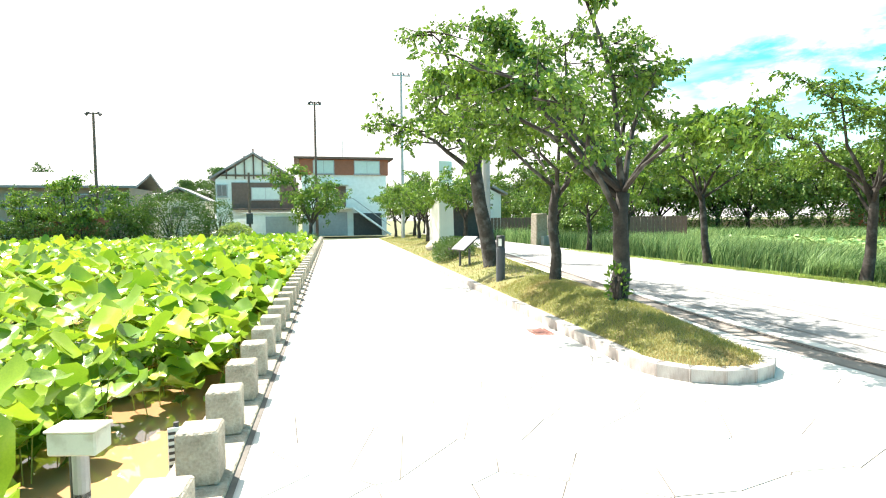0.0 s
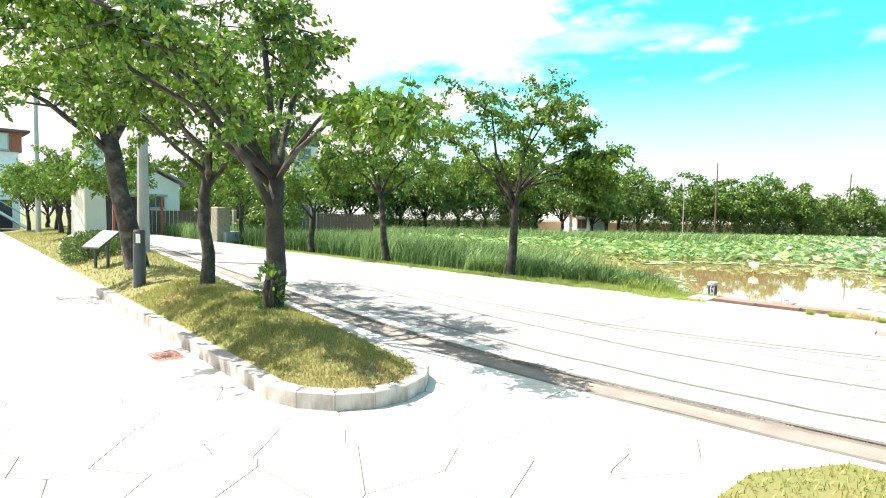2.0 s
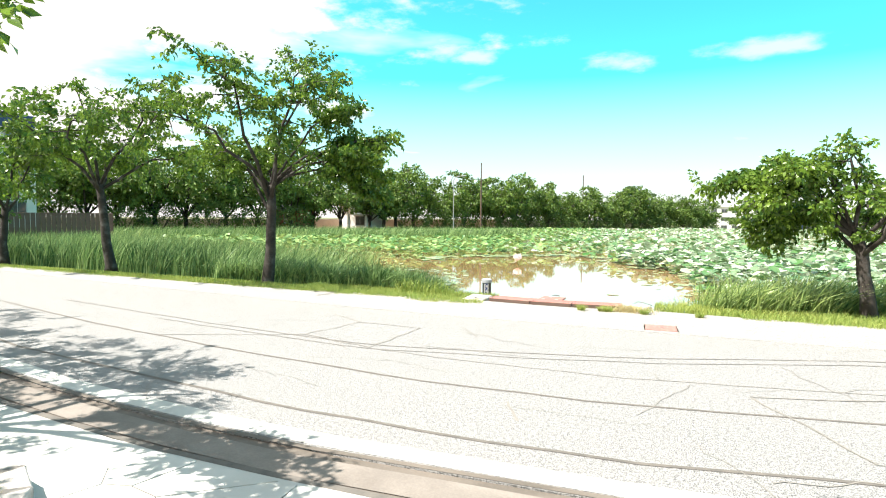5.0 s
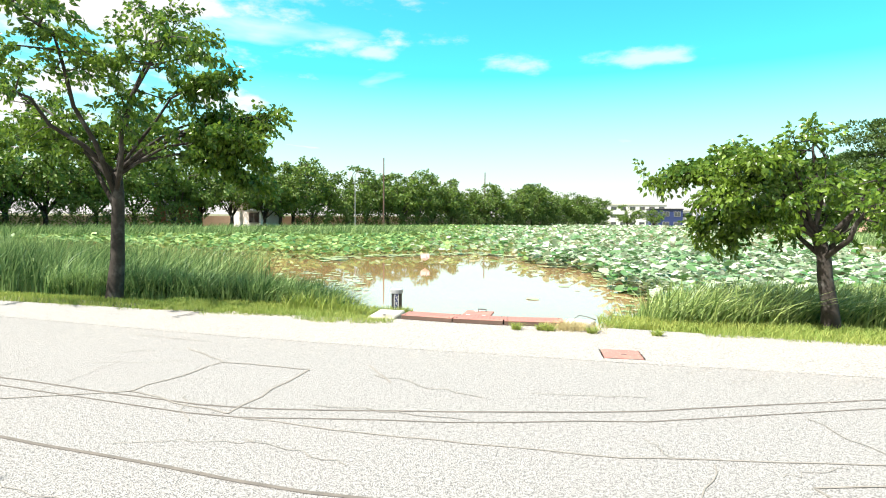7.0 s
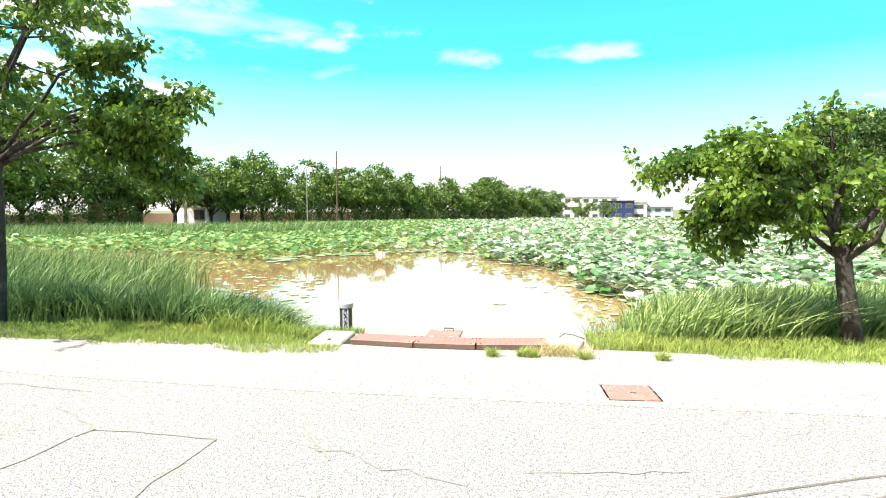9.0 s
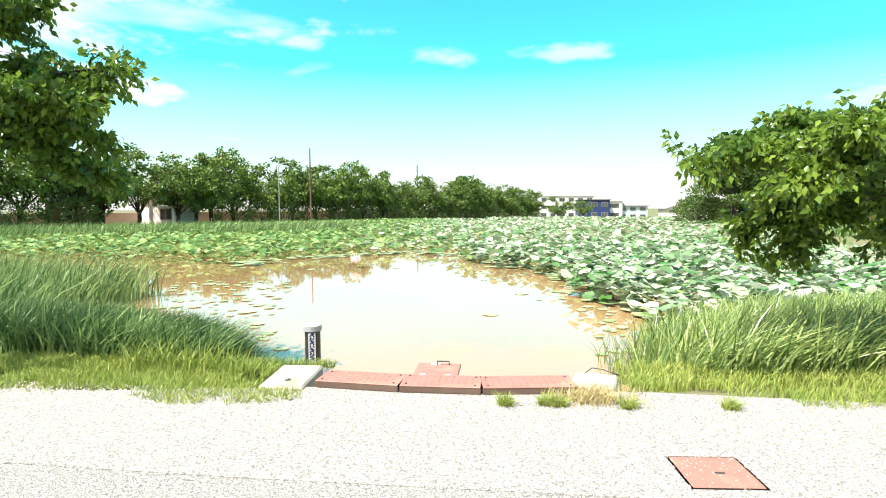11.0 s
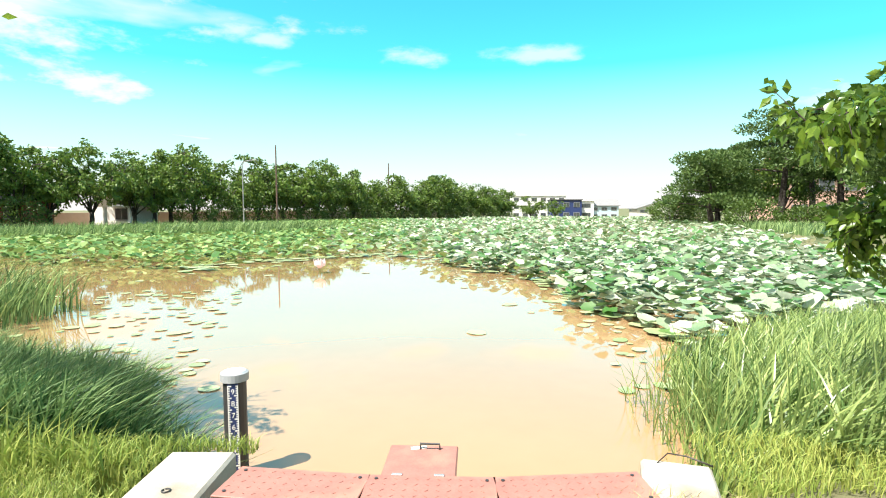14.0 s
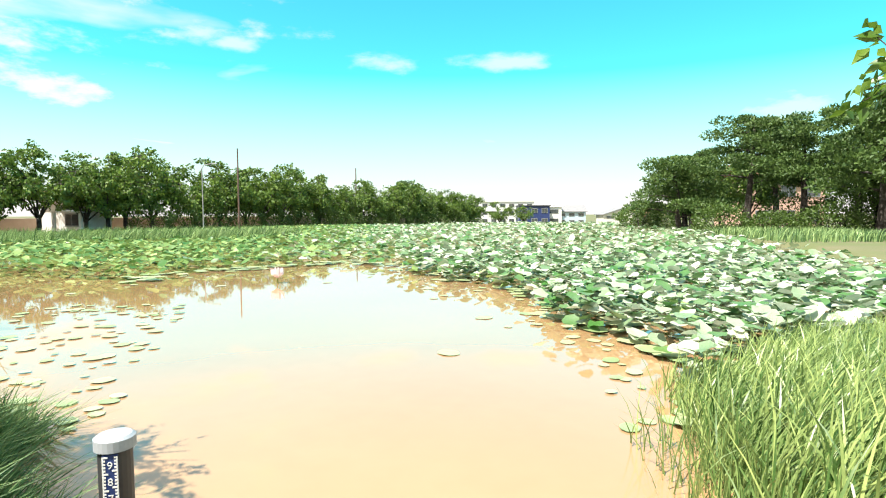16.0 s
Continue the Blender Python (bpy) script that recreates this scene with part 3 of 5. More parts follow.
# ---- trees ----
def tree_parts(seed, H, fork, r0, spread, leaves, leaf, lean=(0, 0), limbs=6, bark=None, leafmat=None, low=0.2, droop=0.5, skew=(0, 0), reach=()):
    """A spreading tree: bent tapered trunk, limbs, branches and twigs, and leaves along the twigs. Returns two meshes."""
    rng = np.random.default_rng(seed)
    wood = Build()
    top = np.array([lean[0] * fork, lean[1] * fork, fork])
    pts = [np.array([0, 0, -0.15]), np.array([0, 0, 0.05])] + [top * u + np.append(rng.normal(0, 0.035, 2), 0) for u in (0.3, 0.55, 0.8)] + [top]
    wood.tube(pts, [r0 * 1.55, r0 * 1.25, r0, r0 * 0.92, r0 * 0.86, r0 * 0.8], 10)
    spots, outs = [], []
    a0 = rng.uniform(0, math.tau)
    for k in range(limbs):
        az = a0 + math.tau * k / limbs + rng.normal(0, 0.25)
        up = rng.uniform(0.25, 1.0) if k else 1.5
        ln = spread * rng.uniform(0.75, 1.15) * (0.8 if up > 0.9 else 1)
        st = pts[-1] * rng.uniform(0.72, 1.0)
        d = np.array([math.cos(az), math.sin(az), up]); d /= np.linalg.norm(d)
        rise = (H - st[2]) * (0.35 + 0.55 * rng.random()) if up < 1.2 else (H - st[2]) * 0.95
        line = [st]
        n = 6
        for i in range(1, n + 1):
            u = i / n
            hor = ln * (u ** 0.9) * (1 if up < 1.2 else 0.35)
            line.append(st + np.array([math.cos(az + 0.3 * u * rng.normal()) * hor, math.sin(az) * hor, rise * (1 - (1 - u) ** 1.7) - 0.25 * u * u * (up < 0.8)]) + rng.normal(0, 0.06, 3) + np.array([skew[0], skew[1], 0]) * (H - fork) * u)
        wood.tube(line, [r0 * (0.40 - 0.35 * i / n) for i in range(n + 1)], 7)
        for j in range(9):
            u = rng.uniform(0.3, 1.0) * n
            i = min(int(u), n - 1); p = line[i] + (line[i + 1] - line[i]) * (u - i)
            b = rng.normal(0, 1, 3); b[2] = rng.uniform(-low, 0.7); b[:2] += 0.5 * np.array([math.cos(az), math.sin(az)])
            b /= np.linalg.norm(b)
            bl = spread * rng.uniform(0.28, 0.5)
            sub = [p, p + b * bl * 0.5 + rng.normal(0, 0.05, 3), p + b * bl + np.array([0, 0, -0.06 * bl])]
            wood.tube(sub, [r0 * 0.14, r0 * 0.09, r0 * 0.03], 5, False)
            for q in range(5):
                s = sub[1] + (sub[2] - sub[1]) * rng.uniform(-0.7, 1)
                w = rng.normal(0, 1, 3); w[2] = w[2] * 0.5 - 0.1; w /= np.linalg.norm(w)
                tl = spread * rng.uniform(0.12, 0.26)
                wood.tube([s, s + w * tl], [r0 * 0.035 + 0.002, 0.003], 3, False)
                spots.append((s, s + w * tl)); outs.append(w)
    for e in reach:
        e = np.array(e, float); st = pts[-1]
        line = [st + (e - st) * u + np.array([0, 0, 0.5 * math.sin(math.pi * u)]) + rng.normal(0, 0.03, 3) for u in np.linspace(0, 1, 7)]
        wood.tube(line, [r0 * (0.3 - 0.27 * i / 6) for i in range(7)], 6)
        for q in range(52):
            u = rng.uniform(3.4, 6.0); i = min(5, int(u)); s = line[i] + (line[i + 1] - line[i]) * (u - i)
            w = rng.normal(0, 1, 3); w[2] = w[2] * 0.4 - 0.35; w /= np.linalg.norm(w)
            tl = rng.uniform(0.15, 0.38)
            wood.tube([s, s + w * tl], [0.006, 0.003], 3, False)
            spots.append((s, s + w * tl)); outs.append(w)
    ns = len(spots)
    idx = rng.integers(0, ns, leaves)
    A = np.array([s[0] for s in spots]); B = np.array([s[1] for s in spots]); O = np.array(outs)
    u = rng.uniform(0, 1.1, leaves)[:, None]
    pos = A[idx] + (B[idx] - A[idx]) * u + rng.normal(0, leaf * 0.4, (leaves, 3))
    v, f = leaf_cloud(rng, pos, leaf, O[idx] * 0.7, droop)
    return wood.mesh("trunk", bark or M_BARK, True), arrays("crown", v, f, leafmat or M_LEAF, False)

def tree(x, y, z, meshes, label, rz=0, scale=1.0, name="cherry_tree", category="tree", group=""):
    t = tagged(new(name), label=label, category=category, group=group)
    part("trunk", meshes[0], None, t); part("crown", meshes[1], None, t)
    t.matrix_world = pose(x, y, z, 0, 0, rz) @ Matrix.Scale(scale, 4)
    return t
tree(-7.5, 4.62, 0.37, tree_parts(11, 5.4, 1.65, 0.125, 1.75, 13000, 0.098, (0.03, 0.03), 7, low=0.6, skew=(-0.22, -0.22), reach=((2.7, 0.05, 2.05), (2.2, 0.3, 2.3), (-0.8, -2.7, 3.5), (-0.7, -2.0, 4.3))), "leafy cherry tree with lichened trunk on the lawn island", 0)
tree(-10.1, 4.85, 0.37, tree_parts(23, 4.9, 1.9, 0.10, 2.1, 11000, 0.10, (-0.03, 0.03), 6, low=0.6, skew=(-0.1, -0.05)), "slender leafy cherry tree on the lawn island", 0)
tree(-14.1, 4.95, 0.34, tree_parts(31, 6.2, 3.0, 0.20, 2.1, 6500, 0.12, (-0.05, -0.17), 7, low=0.5, skew=(0.1, -0.1)), "large old cherry tree with thick leaning trunk", 0)
tree(-10.95, 13.8, -0.06, tree_parts(44, 5.5, 2.35, 0.125, 2.5, 23000, 0.11, (0.05, 0.0), 8, low=0.5, skew=(0.05, 0.0), reach=((2.75, 0.7, 2.5), (2.9, 0.2, 2.9), (2.5, 1.2, 3.3), (2.3, 0.4, 4.1), (2.6, 0.9, 2.1))), "tall dark-trunked cherry tree at the pond verge", 0)
tree(-17.7, 14.7, -0.05, tree_parts(52, 5.6, 2.5, 0.13, 3.0, 8000, 0.145, (-0.1, 0.0), 6, low=0.4), "spreading cherry tree beside the reeds", 60)
small = tree_parts(61, 4.6, 1.8, 0.12, 2.2, 5600, 0.16, (0.05, 0.03), 6)
for x, y, r, s in ((-23.4, 14.9, 0, 1.05), (-27.4, 15.2, 130, 1.05), (-32.0, 15.6, 250, 1.1)):
    tree(x, y, -0.05, small, "spreading cherry tree beside the road and reeds", r, s, group="roadside trees")
for x, y, r, s in ((-24.5, 7.3, 40, 0.9), (-29.5, 6.7, 160, 0.85), (-34.5, 7.3, 300, 0.9), (-39.5, 8.0, 80, 0.95), (-41.0, 6.9, 200, 0.8)):
    tree(x, y, 0.3, small, "small cherry tree in the row on the lawn island", r, s, group="island trees")
tree(1.0, 13.95, -0.08, tree_parts(79, 3.0, 1.4, 0.105, 1.4, 17000, 0.092, (-0.16, 0.02), 7, low=0.7, skew=(0.16, 0.05), reach=((-2.45, 0.0, 2.2), (-2.1, 0.6, 2.4), (-1.8, -0.4, 1.9), (-1.7, 0.9, 1.4), (-1.4, 0.4, 1.15), (-1.3, 0.9, 2.6), (-1.3, -0.6, 2.4))), "leaning low cherry tree at the pond verge", 0)
tree(0.85, 4.3, 0.0, tree_parts(83, 4.6, 2.6, 0.15, 2.3, 7000, 0.115, (-0.05, 0.0), 7, low=0.2, reach=((-2.1, 1.6, 2.75), (-2.0, 1.3, 2.8), (-3.5, 0.9, 3.9), (-3.7, 0.6, 4.0))), "cherry tree whose leafy branches overhang the crossing", 0)

# ---- stone edge and bollards of the lotus pond ----
EX = np.arange(-46, 13, 1.2)
edge = tagged(new("pond_edge"), kind="structure", label="grey stone slabs edging the lotus pond", category="edging")
slab = Build().box((0, 0, 0), (1.19, 0.42, 1.3), bev=0.01).mesh("edge_slab", M_STONE)
for x in EX:
    ob = part("edge_slab", slab, None, edge)
    ob.matrix_local = pose(x, left_edge(x) - 0.22, -0.62, 0, 0, -3.23)
ribbon([(x, left_edge(x) + 0.012) for x in np.arange(-46, 13, 2.0)], 0.045, 0.005, M_TAR, edge, "dark_joint")
bol = Build()
bol.box((0, 0, 0.17), (0.25, 0.25, 0.34), bev=0.012)
bol_mesh = bol.mesh("stone_bollard", M_STONE)
for k in range(50):
    x = -2.93 - 0.825 * k
    b = tagged(new("stone_bollard", bol_mesh), label="square rough granite bollard with pale top on the pond edge", category="bollard", group="pond edge bollards")
    b.matrix_world = pose(x, left_edge(x) - 0.19, 0.03, 0, 0, -3 + (k * 37 % 5) - 2)

# ---- lotus of the west pond ----
rng = np.random.default_rng(3)
def lotus_field(name, pts, rad, mat_, label, ring, tilt, bowl=0.25, wave=0.22):
    v, f = lotus_cloud(rng, pts, rad, tilt, ring, bowl, wave)
    tagged(new(name, arrays(name, v, f, mat_)), kind="stuff", label=label, category="lotus")
P, R = [], []
NEAR = []
while len(P) < 15500:
    u = rng.random()
    x = 3 - 49 * rng.random(); y = -0.9 + 0.0565 * (-3.5 - x) - 55 * u ** 1.6
    y0 = left_edge(x)
    if y > y0 - 0.75:
        continue
    if -7.3 < x < -2.2 and y > -2.2 + 0.12 * math.sin(x * 5) + 0.25 * max(0.0, -5.8 - x):
        continue
    z = WATER + 0.40 + 0.70 * rng.random() ** 0.8 + 0.18 * noise.noise((x * 0.35, y * 0.35, 0)) - (0.25 if y > y0 - 1.3 else 0)
    if x > -7 and y > -4:
        z -= 0.2
    r = rng.uniform(0.12, 0.30) if x < -12 or y < -10 else rng.uniform(0.11, 0.235)
    if x > -9.5 and y > -6 and len(NEAR) < 280:
        NEAR.append((x, y, z, r)); P.append((x, y, -9)); R.append(0.0)
        continue
    P.append((x, y, z)); R.append(r)
P, R = np.array(P), np.array(R)
keep = R > 0
lotus_field("lotus_leaves", P[keep], R[keep], M_LOTUS, "dense field of yellow-green lotus leaves standing over water", 9, 0.5)
bed = tagged(new("lotus_bed"), kind="stuff", label="large yellow-green lotus leaves on tall stalks", category="lotus")
shapes = []
for k in range(10):
    v, f = lotus_cloud(rng, np.zeros((1, 3)), np.array([1.0]), 0.3, 22, 0.22, 0.26)
    v[:, 2] += 0.07 * np.sin(np.arctan2(v[:, 1], v[:, 0]) * 7 + k) * np.hypot(v[:, 0], v[:, 1])
    shapes.append(arrays("lotus_leaf", v, f, M_LOTUS_N))
stalks = Build()
for k, (x, y, z, r) in enumerate(NEAR):
    ob = part("lotus_leaf", shapes[k % 10], None, bed)
    ob.matrix_local = pose(x, y, z, rng.normal(0, 11), rng.normal(0, 11), rng.uniform(0, 360)) @ Matrix.Scale(r * 0.8, 4)
    stalks.tube([(x + rng.normal(0, 0.08), y + rng.normal(0, 0.08), WATER - 0.2), (x, y, z)], [0.008, 0.006], 4, False)
low = [(x, y, WATER + 0.18 + 0.28 * rng.random()) for x, y in zip(rng.uniform(-13, -1.5, 900), rng.uniform(-7.5, -1.2, 900))]
low = np.array([p for p in low if not (-7.3 < p[0] < -2.2 and p[1] > -2.3 + 0.25 * max(0.0, -5.8 - p[0])) and p[1] < left_edge(p[0]) - 0.8])
lotus_field("lotus_leaves", low, rng.uniform(0.16, 0.27, len(low)), M_LOTUS, "lower layer of green lotus leaves close to the water", 14, 0.25)
tagged(part("stalk_mass", stalks, M_VERGE, bed), kind="stuff")

# ---- lotus and pads of the open pond ----
def open_water(x, y):
    """The bare patch of water before the jetty, with a ragged rim."""
    w = 1.2 * noise.noise((x * 0.35, y * 0.35, 3.3)) + 0.5 * noise.noise((x * 1.1, y * 1.1, 7.0))
    left = float(np.interp(y, [13, 19, 21, 24, 28, 32, 36], [-8, -11, -15.5, -15.5, -14, -12.5, -9])) + w
    right = float(np.interp(y, [13, 16, 20, 24, 28, 34, 36], [-1.0, -1.0, -0.6, -1.6, -2.6, -5.6, -8.0])) + w * 0.8
    return y < 36 and left < x < right
P, R, P2, R2 = [], [], [], []
while len(P) < 29000:
    y = 17 + 84 * rng.random() ** 1.75
    x = rng.uniform(max(west_bank(y), -62), min(east_bank(y), 26))
    if open_water(x, y) or y < pond_edge_y(x) + (2.6 if x < -6 else 0.8):
        continue
    if x < -14 and y < 30 + 0.2 * (-x - 14):
        continue
    edge_near = open_water(x + 1.6, y) or open_water(x - 1.6, y) or open_water(x, y - 1.8)
    if edge_near and rng.random() < (0.75 if x < -6 else 0.3):
        P2.append((x, y, WATER + 0.02 + 0.05 * rng.random())); R2.append(rng.uniform(0.12, 0.28))
        continue
    side = 0.25 if x > -6 else 0.0
    P.append((x, y, WATER + 0.12 + (0.35 + side) * rng.random() + 0.2 * abs(noise.noise((x * 0.2, y * 0.2, 0))))); R.append(rng.uniform(0.08, 0.17) + 0.07 * min(1.0, max(0.0, (y - 22) / 25)))
while len(P) < 33000:
    x, y = rng.uniform(-5, 9), rng.uniform(18, 38)
    if not open_water(x, y) and y > pond_edge_y(x) + 0.8 and x < east_bank(y):
        P.append((x, y, WATER + 0.10 + 0.45 * rng.random())); R.append(rng.uniform(0.09, 0.19))
P, R = np.array(P), np.array(R)
# leaves towards the right take the colour with painted glare, the rest plain green
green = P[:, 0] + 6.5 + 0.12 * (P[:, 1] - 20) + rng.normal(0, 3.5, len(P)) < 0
lotus_field("lotus_leaves", P[~green], R[~green], M_LOTUS_R, "broad lotus leaves with painted white glare across the pond", 9, 0.27, 0.18, 0.13)
lotus_field("lotus_leaves", P[green], R[green], M_LOTUS_G, "low mid-green lotus leaves crowding the pond", 9, 0.27, 0.18, 0.13)
for k in range(150):
    y = rng.uniform(15.5, 32); x = rng.uniform(-15, -0.5)
    rim = min(abs(x - float(np.interp(y, [13, 19, 21, 24, 28, 32], [-8, -11, -15.5, -15.5, -14, -12.5]))), abs(x - float(np.interp(y, [13, 16, 20, 24, 28, 34], [-1.0, -1.0, -0.6, -1.6, -2.6, -5.6])))) 
    if rng.random() < math.exp(-rim / 1.3):
        P2.append((x, y, WATER + 0.012)); R2.append(rng.uniform(0.07, 0.2))
for k in range(230):
    if k % 3:
        x, y = -7.2 - abs(rng.normal(0, 2.6)), rng.uniform(17.0, 25)
        x -= 0.35 * (y - 17)
    else:
        x, y = -0.9 - abs(rng.normal(0, 0.45)), rng.uniform(17.0, 25)
        if k % 2:
            continue
    if y > pond_edge_y(x) + 0.6 and open_water(x, y):
        P2.append((x, y, WATER + 0.012 + 0.01 * rng.random())); R2.append(rng.uniform(0.05, 0.15))
v, f = lotus_cloud(rng, np.array(P2), np.array(R2), 0.012, 12, 0.01, 0.018)
tagged(new("lily_pads", arrays("lily_pads", v, f, M_PAD)), kind="stuff", label="flat green and yellowing pads floating on the pond", category="lily pads")

# ---- reeds and verge grass ----
def field(name, n, xr, yr, height, width, lean, material, label, category, ok=None, zf=None, seed=1, seg=3, spread=0.25):
    r = np.random.default_rng(seed)
    pts = []
    while len(pts) < n:
        x, y = r.uniform(*xr), r.uniform(*yr)
        if ok and not ok(x, y, r):
            continue
        pts.append((x, y, zf(x, y) if zf else land(x, y)))
    v, f = blade_cloud(r, np.array(pts), height, width, lean, spread, seg)
    return tagged(new(name, arrays(name, v, f, material)), kind="stuff", label=label, category=category)
def reed_ok(x, y, r):
    e = pond_edge_y(x)
    s = float(np.interp(x, [-11, -9.0, -8.0, -5, 0, 1.5], [14.15, 14.05, 13.6, 13.45, 13.6, 14.2]))
    n = noise.noise((x * 0.5, y * 0.5, 1.0))
    return s + 0.12 + 0.25 * n < y < e + (0.5 if x < -4 else 1.2) + n and not (-6.5 < x < -1.5 and y < 14.2)
field("reeds", 24000, (-13, -5.6), (13.3, 19.0), 0.80, 0.012, (0.40, 0.03), M_REED, "tall green reeds bending in the wind on the bank", "reeds", reed_ok, seed=2, seg=4, spread=0.34)
field("reeds", 30000, (-45, -12.5), (14.6, 30.0), 1.35, 0.018, (0.32, 0.05), M_REED, "tall green reeds bending in the wind along the road", "reeds", lambda x, y, r: 14.6 + 0.12 * max(0, min(6, -x - 12)) < y < 22 + 0.3 * (-x - 12), zf=lambda x, y: max(land(x, y), WATER - 0.1), seed=3)
field("reeds", 28000, (-1.9, 9.0), (13.5, 20.5), 0.88, 0.012, (0.42, -0.06), M_FLAGLEAF, "bright green reeds and sweet flag on the bank", "reeds", reed_ok, seed=4, seg=4, spread=0.36)
field("reeds", 14000, (-58, -17), (20, 64), 1.35, 0.03, (0.32, 0.05), M_REED, "pale green reed bed along the far bank", "reeds", lambda x, y, r: x < -17 - 3 * noise.noise((y * 0.3, 0, 0)) and 47 < math.hypot(x + 3.6, y - 9) < 57, zf=lambda x, y: WATER, seed=6)
field("verge_grass", 26000, (-26, -5.2), (12.35, 14.5), 0.105, 0.0045, (0.1, 0.0), M_VERGE, "rough green and straw verge grass beside the road", "grass", lambda x, y, r: not (-5.62 < x < -5.1 and 12.8 < y < 13.6) and noise.noise((x * 2.2, y * 2.2, 4.0)) > -0.25 - (y - 12.7) and y > 12.5 + 0.25 * noise.noise((x * 1.3, 0, 0)) + (0.03 * (-x - 10) if x < -10 else 0), seed=7)
field("verge_grass", 12000, (-2.4, 12), (12.45, 14.2), 0.12, 0.0045, (0.1, 0.0), M_VERGE, "rough green and straw verge grass beside the road", "grass", lambda x, y, r: noise.noise((x * 2.2, y * 2.2, 9.0)) > -0.2 - (y - 13.2) and y > 12.82 + 0.12 * (x < -0.9) + 0.25 * (x < -1.5) + 0.18 * noise.noise((x * 1.3, 0, 0)), seed=8)
def patchy(x, y, r):
    return not (-5.62 < x < -5.1 and 12.8 < y < 13.6) and noise.noise((x * 2.5, y * 2.5, 6.0)) > -0.35 and y > 12.62 + 0.2 * noise.noise((x * 1.7, 0, 2.0)) - 0.25 * math.exp(-((x + 5.9) / 0.8) ** 2)
field("verge_grass", 13000, (-9.5, -5.1), (12.3, 13.75), 0.11, 0.0045, (0.1, 0.0), M_VERGE, "short patchy green grass at the road edge by the jetty", "grass", patchy, lambda x, y: max(land(x, y), -0.03), seed=11, spread=0.45)
field("verge_grass", 11000, (-2.2, 4.0), (12.6, 14.0), 0.12, 0.0045, (0.1, 0.0), M_VERGE, "short patchy green grass at the road edge under a tree", "grass", lambda x, y, r: y > 12.78 + 0.2 * noise.noise((x * 1.7, 0, 2.0)) + 0.5 * (x < -0.9) and noise.noise((x * 2.5, y * 2.5, 6.0)) > -0.35, lambda x, y: max(land(x, y), -0.03), seed=12, spread=0.45)
def isl(x, y, r):
    a, b = lawn_span(x)
    return a + 0.05 < y < b - 0.05
def islz(x, y):
    a, b = lawn_span(x)
    return lawn_z(x, (y - a) / (b - a))
field("lawn_grass", 30000, (-11, -4.62), (3.4, 6.2), 0.055, 0.004, (0.0, 0.0), M_GRASS, "short sun-dried lawn grass with clover tufts", "grass", isl, islz, seed=9, seg=2, spread=0.5)
field("lawn_grass", 22000, (-42, -11), (3.8, 12), 0.07, 0.008, (0.0, 0.0), M_GRASS, "short sun-dried lawn grass with clover tufts", "grass", isl, islz, seed=10, seg=2, spread=0.5)

# ---- trees round the pond ----
far = [tree_parts(100 + k, 6.2, 1.3, 0.17, 3.0, 4800, 0.26, (0.05, 0), 8, leafmat=M_FARLEAF, low=1.0) for k in range(3)]
rng = np.random.default_rng(12)
for k in range(40):
    u = k / 39
    x, y = -70 + 75 * u, 28 + 125 * u
    tree(x - 1.5 + rng.normal(0, 0.8), y + rng.normal(0, 0.8), land(-75, y) - 0.1, far[k % 3], "dark green cherry tree in the row along the far bank", rng.uniform(0, 360), rng.uniform(1.15, 1.5) * (1.22 - 0.18 * u), group="far bank trees")

# ---- jetty plates, gauge post and slabs at the pond edge ----
def gz(y):
    """Height of the level road."""
    return 0.0
def letters(txt, size, material, m, parent, name="digit"):
    """Raised characters in the built-in font."""
    c = bpy.data.curves.new(name, "FONT")
    c.body, c.size, c.extrude, c.align_x, c.align_y = txt, size, 0.0015, "CENTER", "CENTER"
    c.materials.append(material)
    tmp = bpy.data.objects.new(name, c)
    me = bpy.data.meshes.new_from_object(tmp)
    bpy.data.objects.remove(tmp)
    ob = part(name, me, None, parent)
    ob.matrix_local = m
    return ob

JZ = gz(13)
def plate(a, b, y0, y1):
    x = (a[0] + b[0]) / 2; rz = math.degrees(math.atan2(b[1] - a[1], b[0] - a[0])); ln = math.hypot(b[0] - a[0], b[1] - a[1]) - 0.003
    j = tagged(new("jetty_plate"), label="rust-red checkered steel cover plate on a low frame", category="cover plate", group="jetty plates")
    top = Build().box((0, 0, 0.068), (ln, 0.34, 0.010), bev=0.003)
    part("deck", top, M_RUST, j)
    studs = Build()
    for i in range(int(ln / 0.06)):
        for k in range(5):
            studs.box((-ln / 2 + 0.04 + i * 0.06, -0.125 + k * 0.062, 0.0745), (0.022, 0.005, 0.0025), rz=45 if (i + k) % 2 else -45)
    tagged(part("tread", studs, M_RUST, j), kind="stuff")
    part("front_beam", Build().box((0, -0.158, 0.036), (ln + 0.004, 0.02, 0.052), bev=0.003), M_BROWN, j, "dark rusted front beam")
    part("back_beam", Build().box((0, 0.152, 0.0), (ln, 0.025, 0.124), bev=0.004), M_BROWN, j)
    for s in (-1, 1):
        part("bracket", Build().box((s * (ln / 2 - 0.06), -0.145, 0.0), (0.07, 0.04, 0.05), bev=0.006), M_BROWN, j)
        for t in (-0.12, 0.12):
            part("bolt", Build().cyl((s * (ln / 2 - 0.05), t, 0.072), 0.010, 0.008, 8), M_DARK, j)
    j.matrix_world = pose(x, (a[1] + b[1]) / 2 + 0.17, JZ, 0, 0, rz)
plate((-5.03, 12.90), (-4.25, 12.835), 0, 0)
plate((-4.25, 12.835), (-3.53, 12.84), 0, 0)
plate((-3.53, 12.84), (-2.70, 12.95), 0, 0)
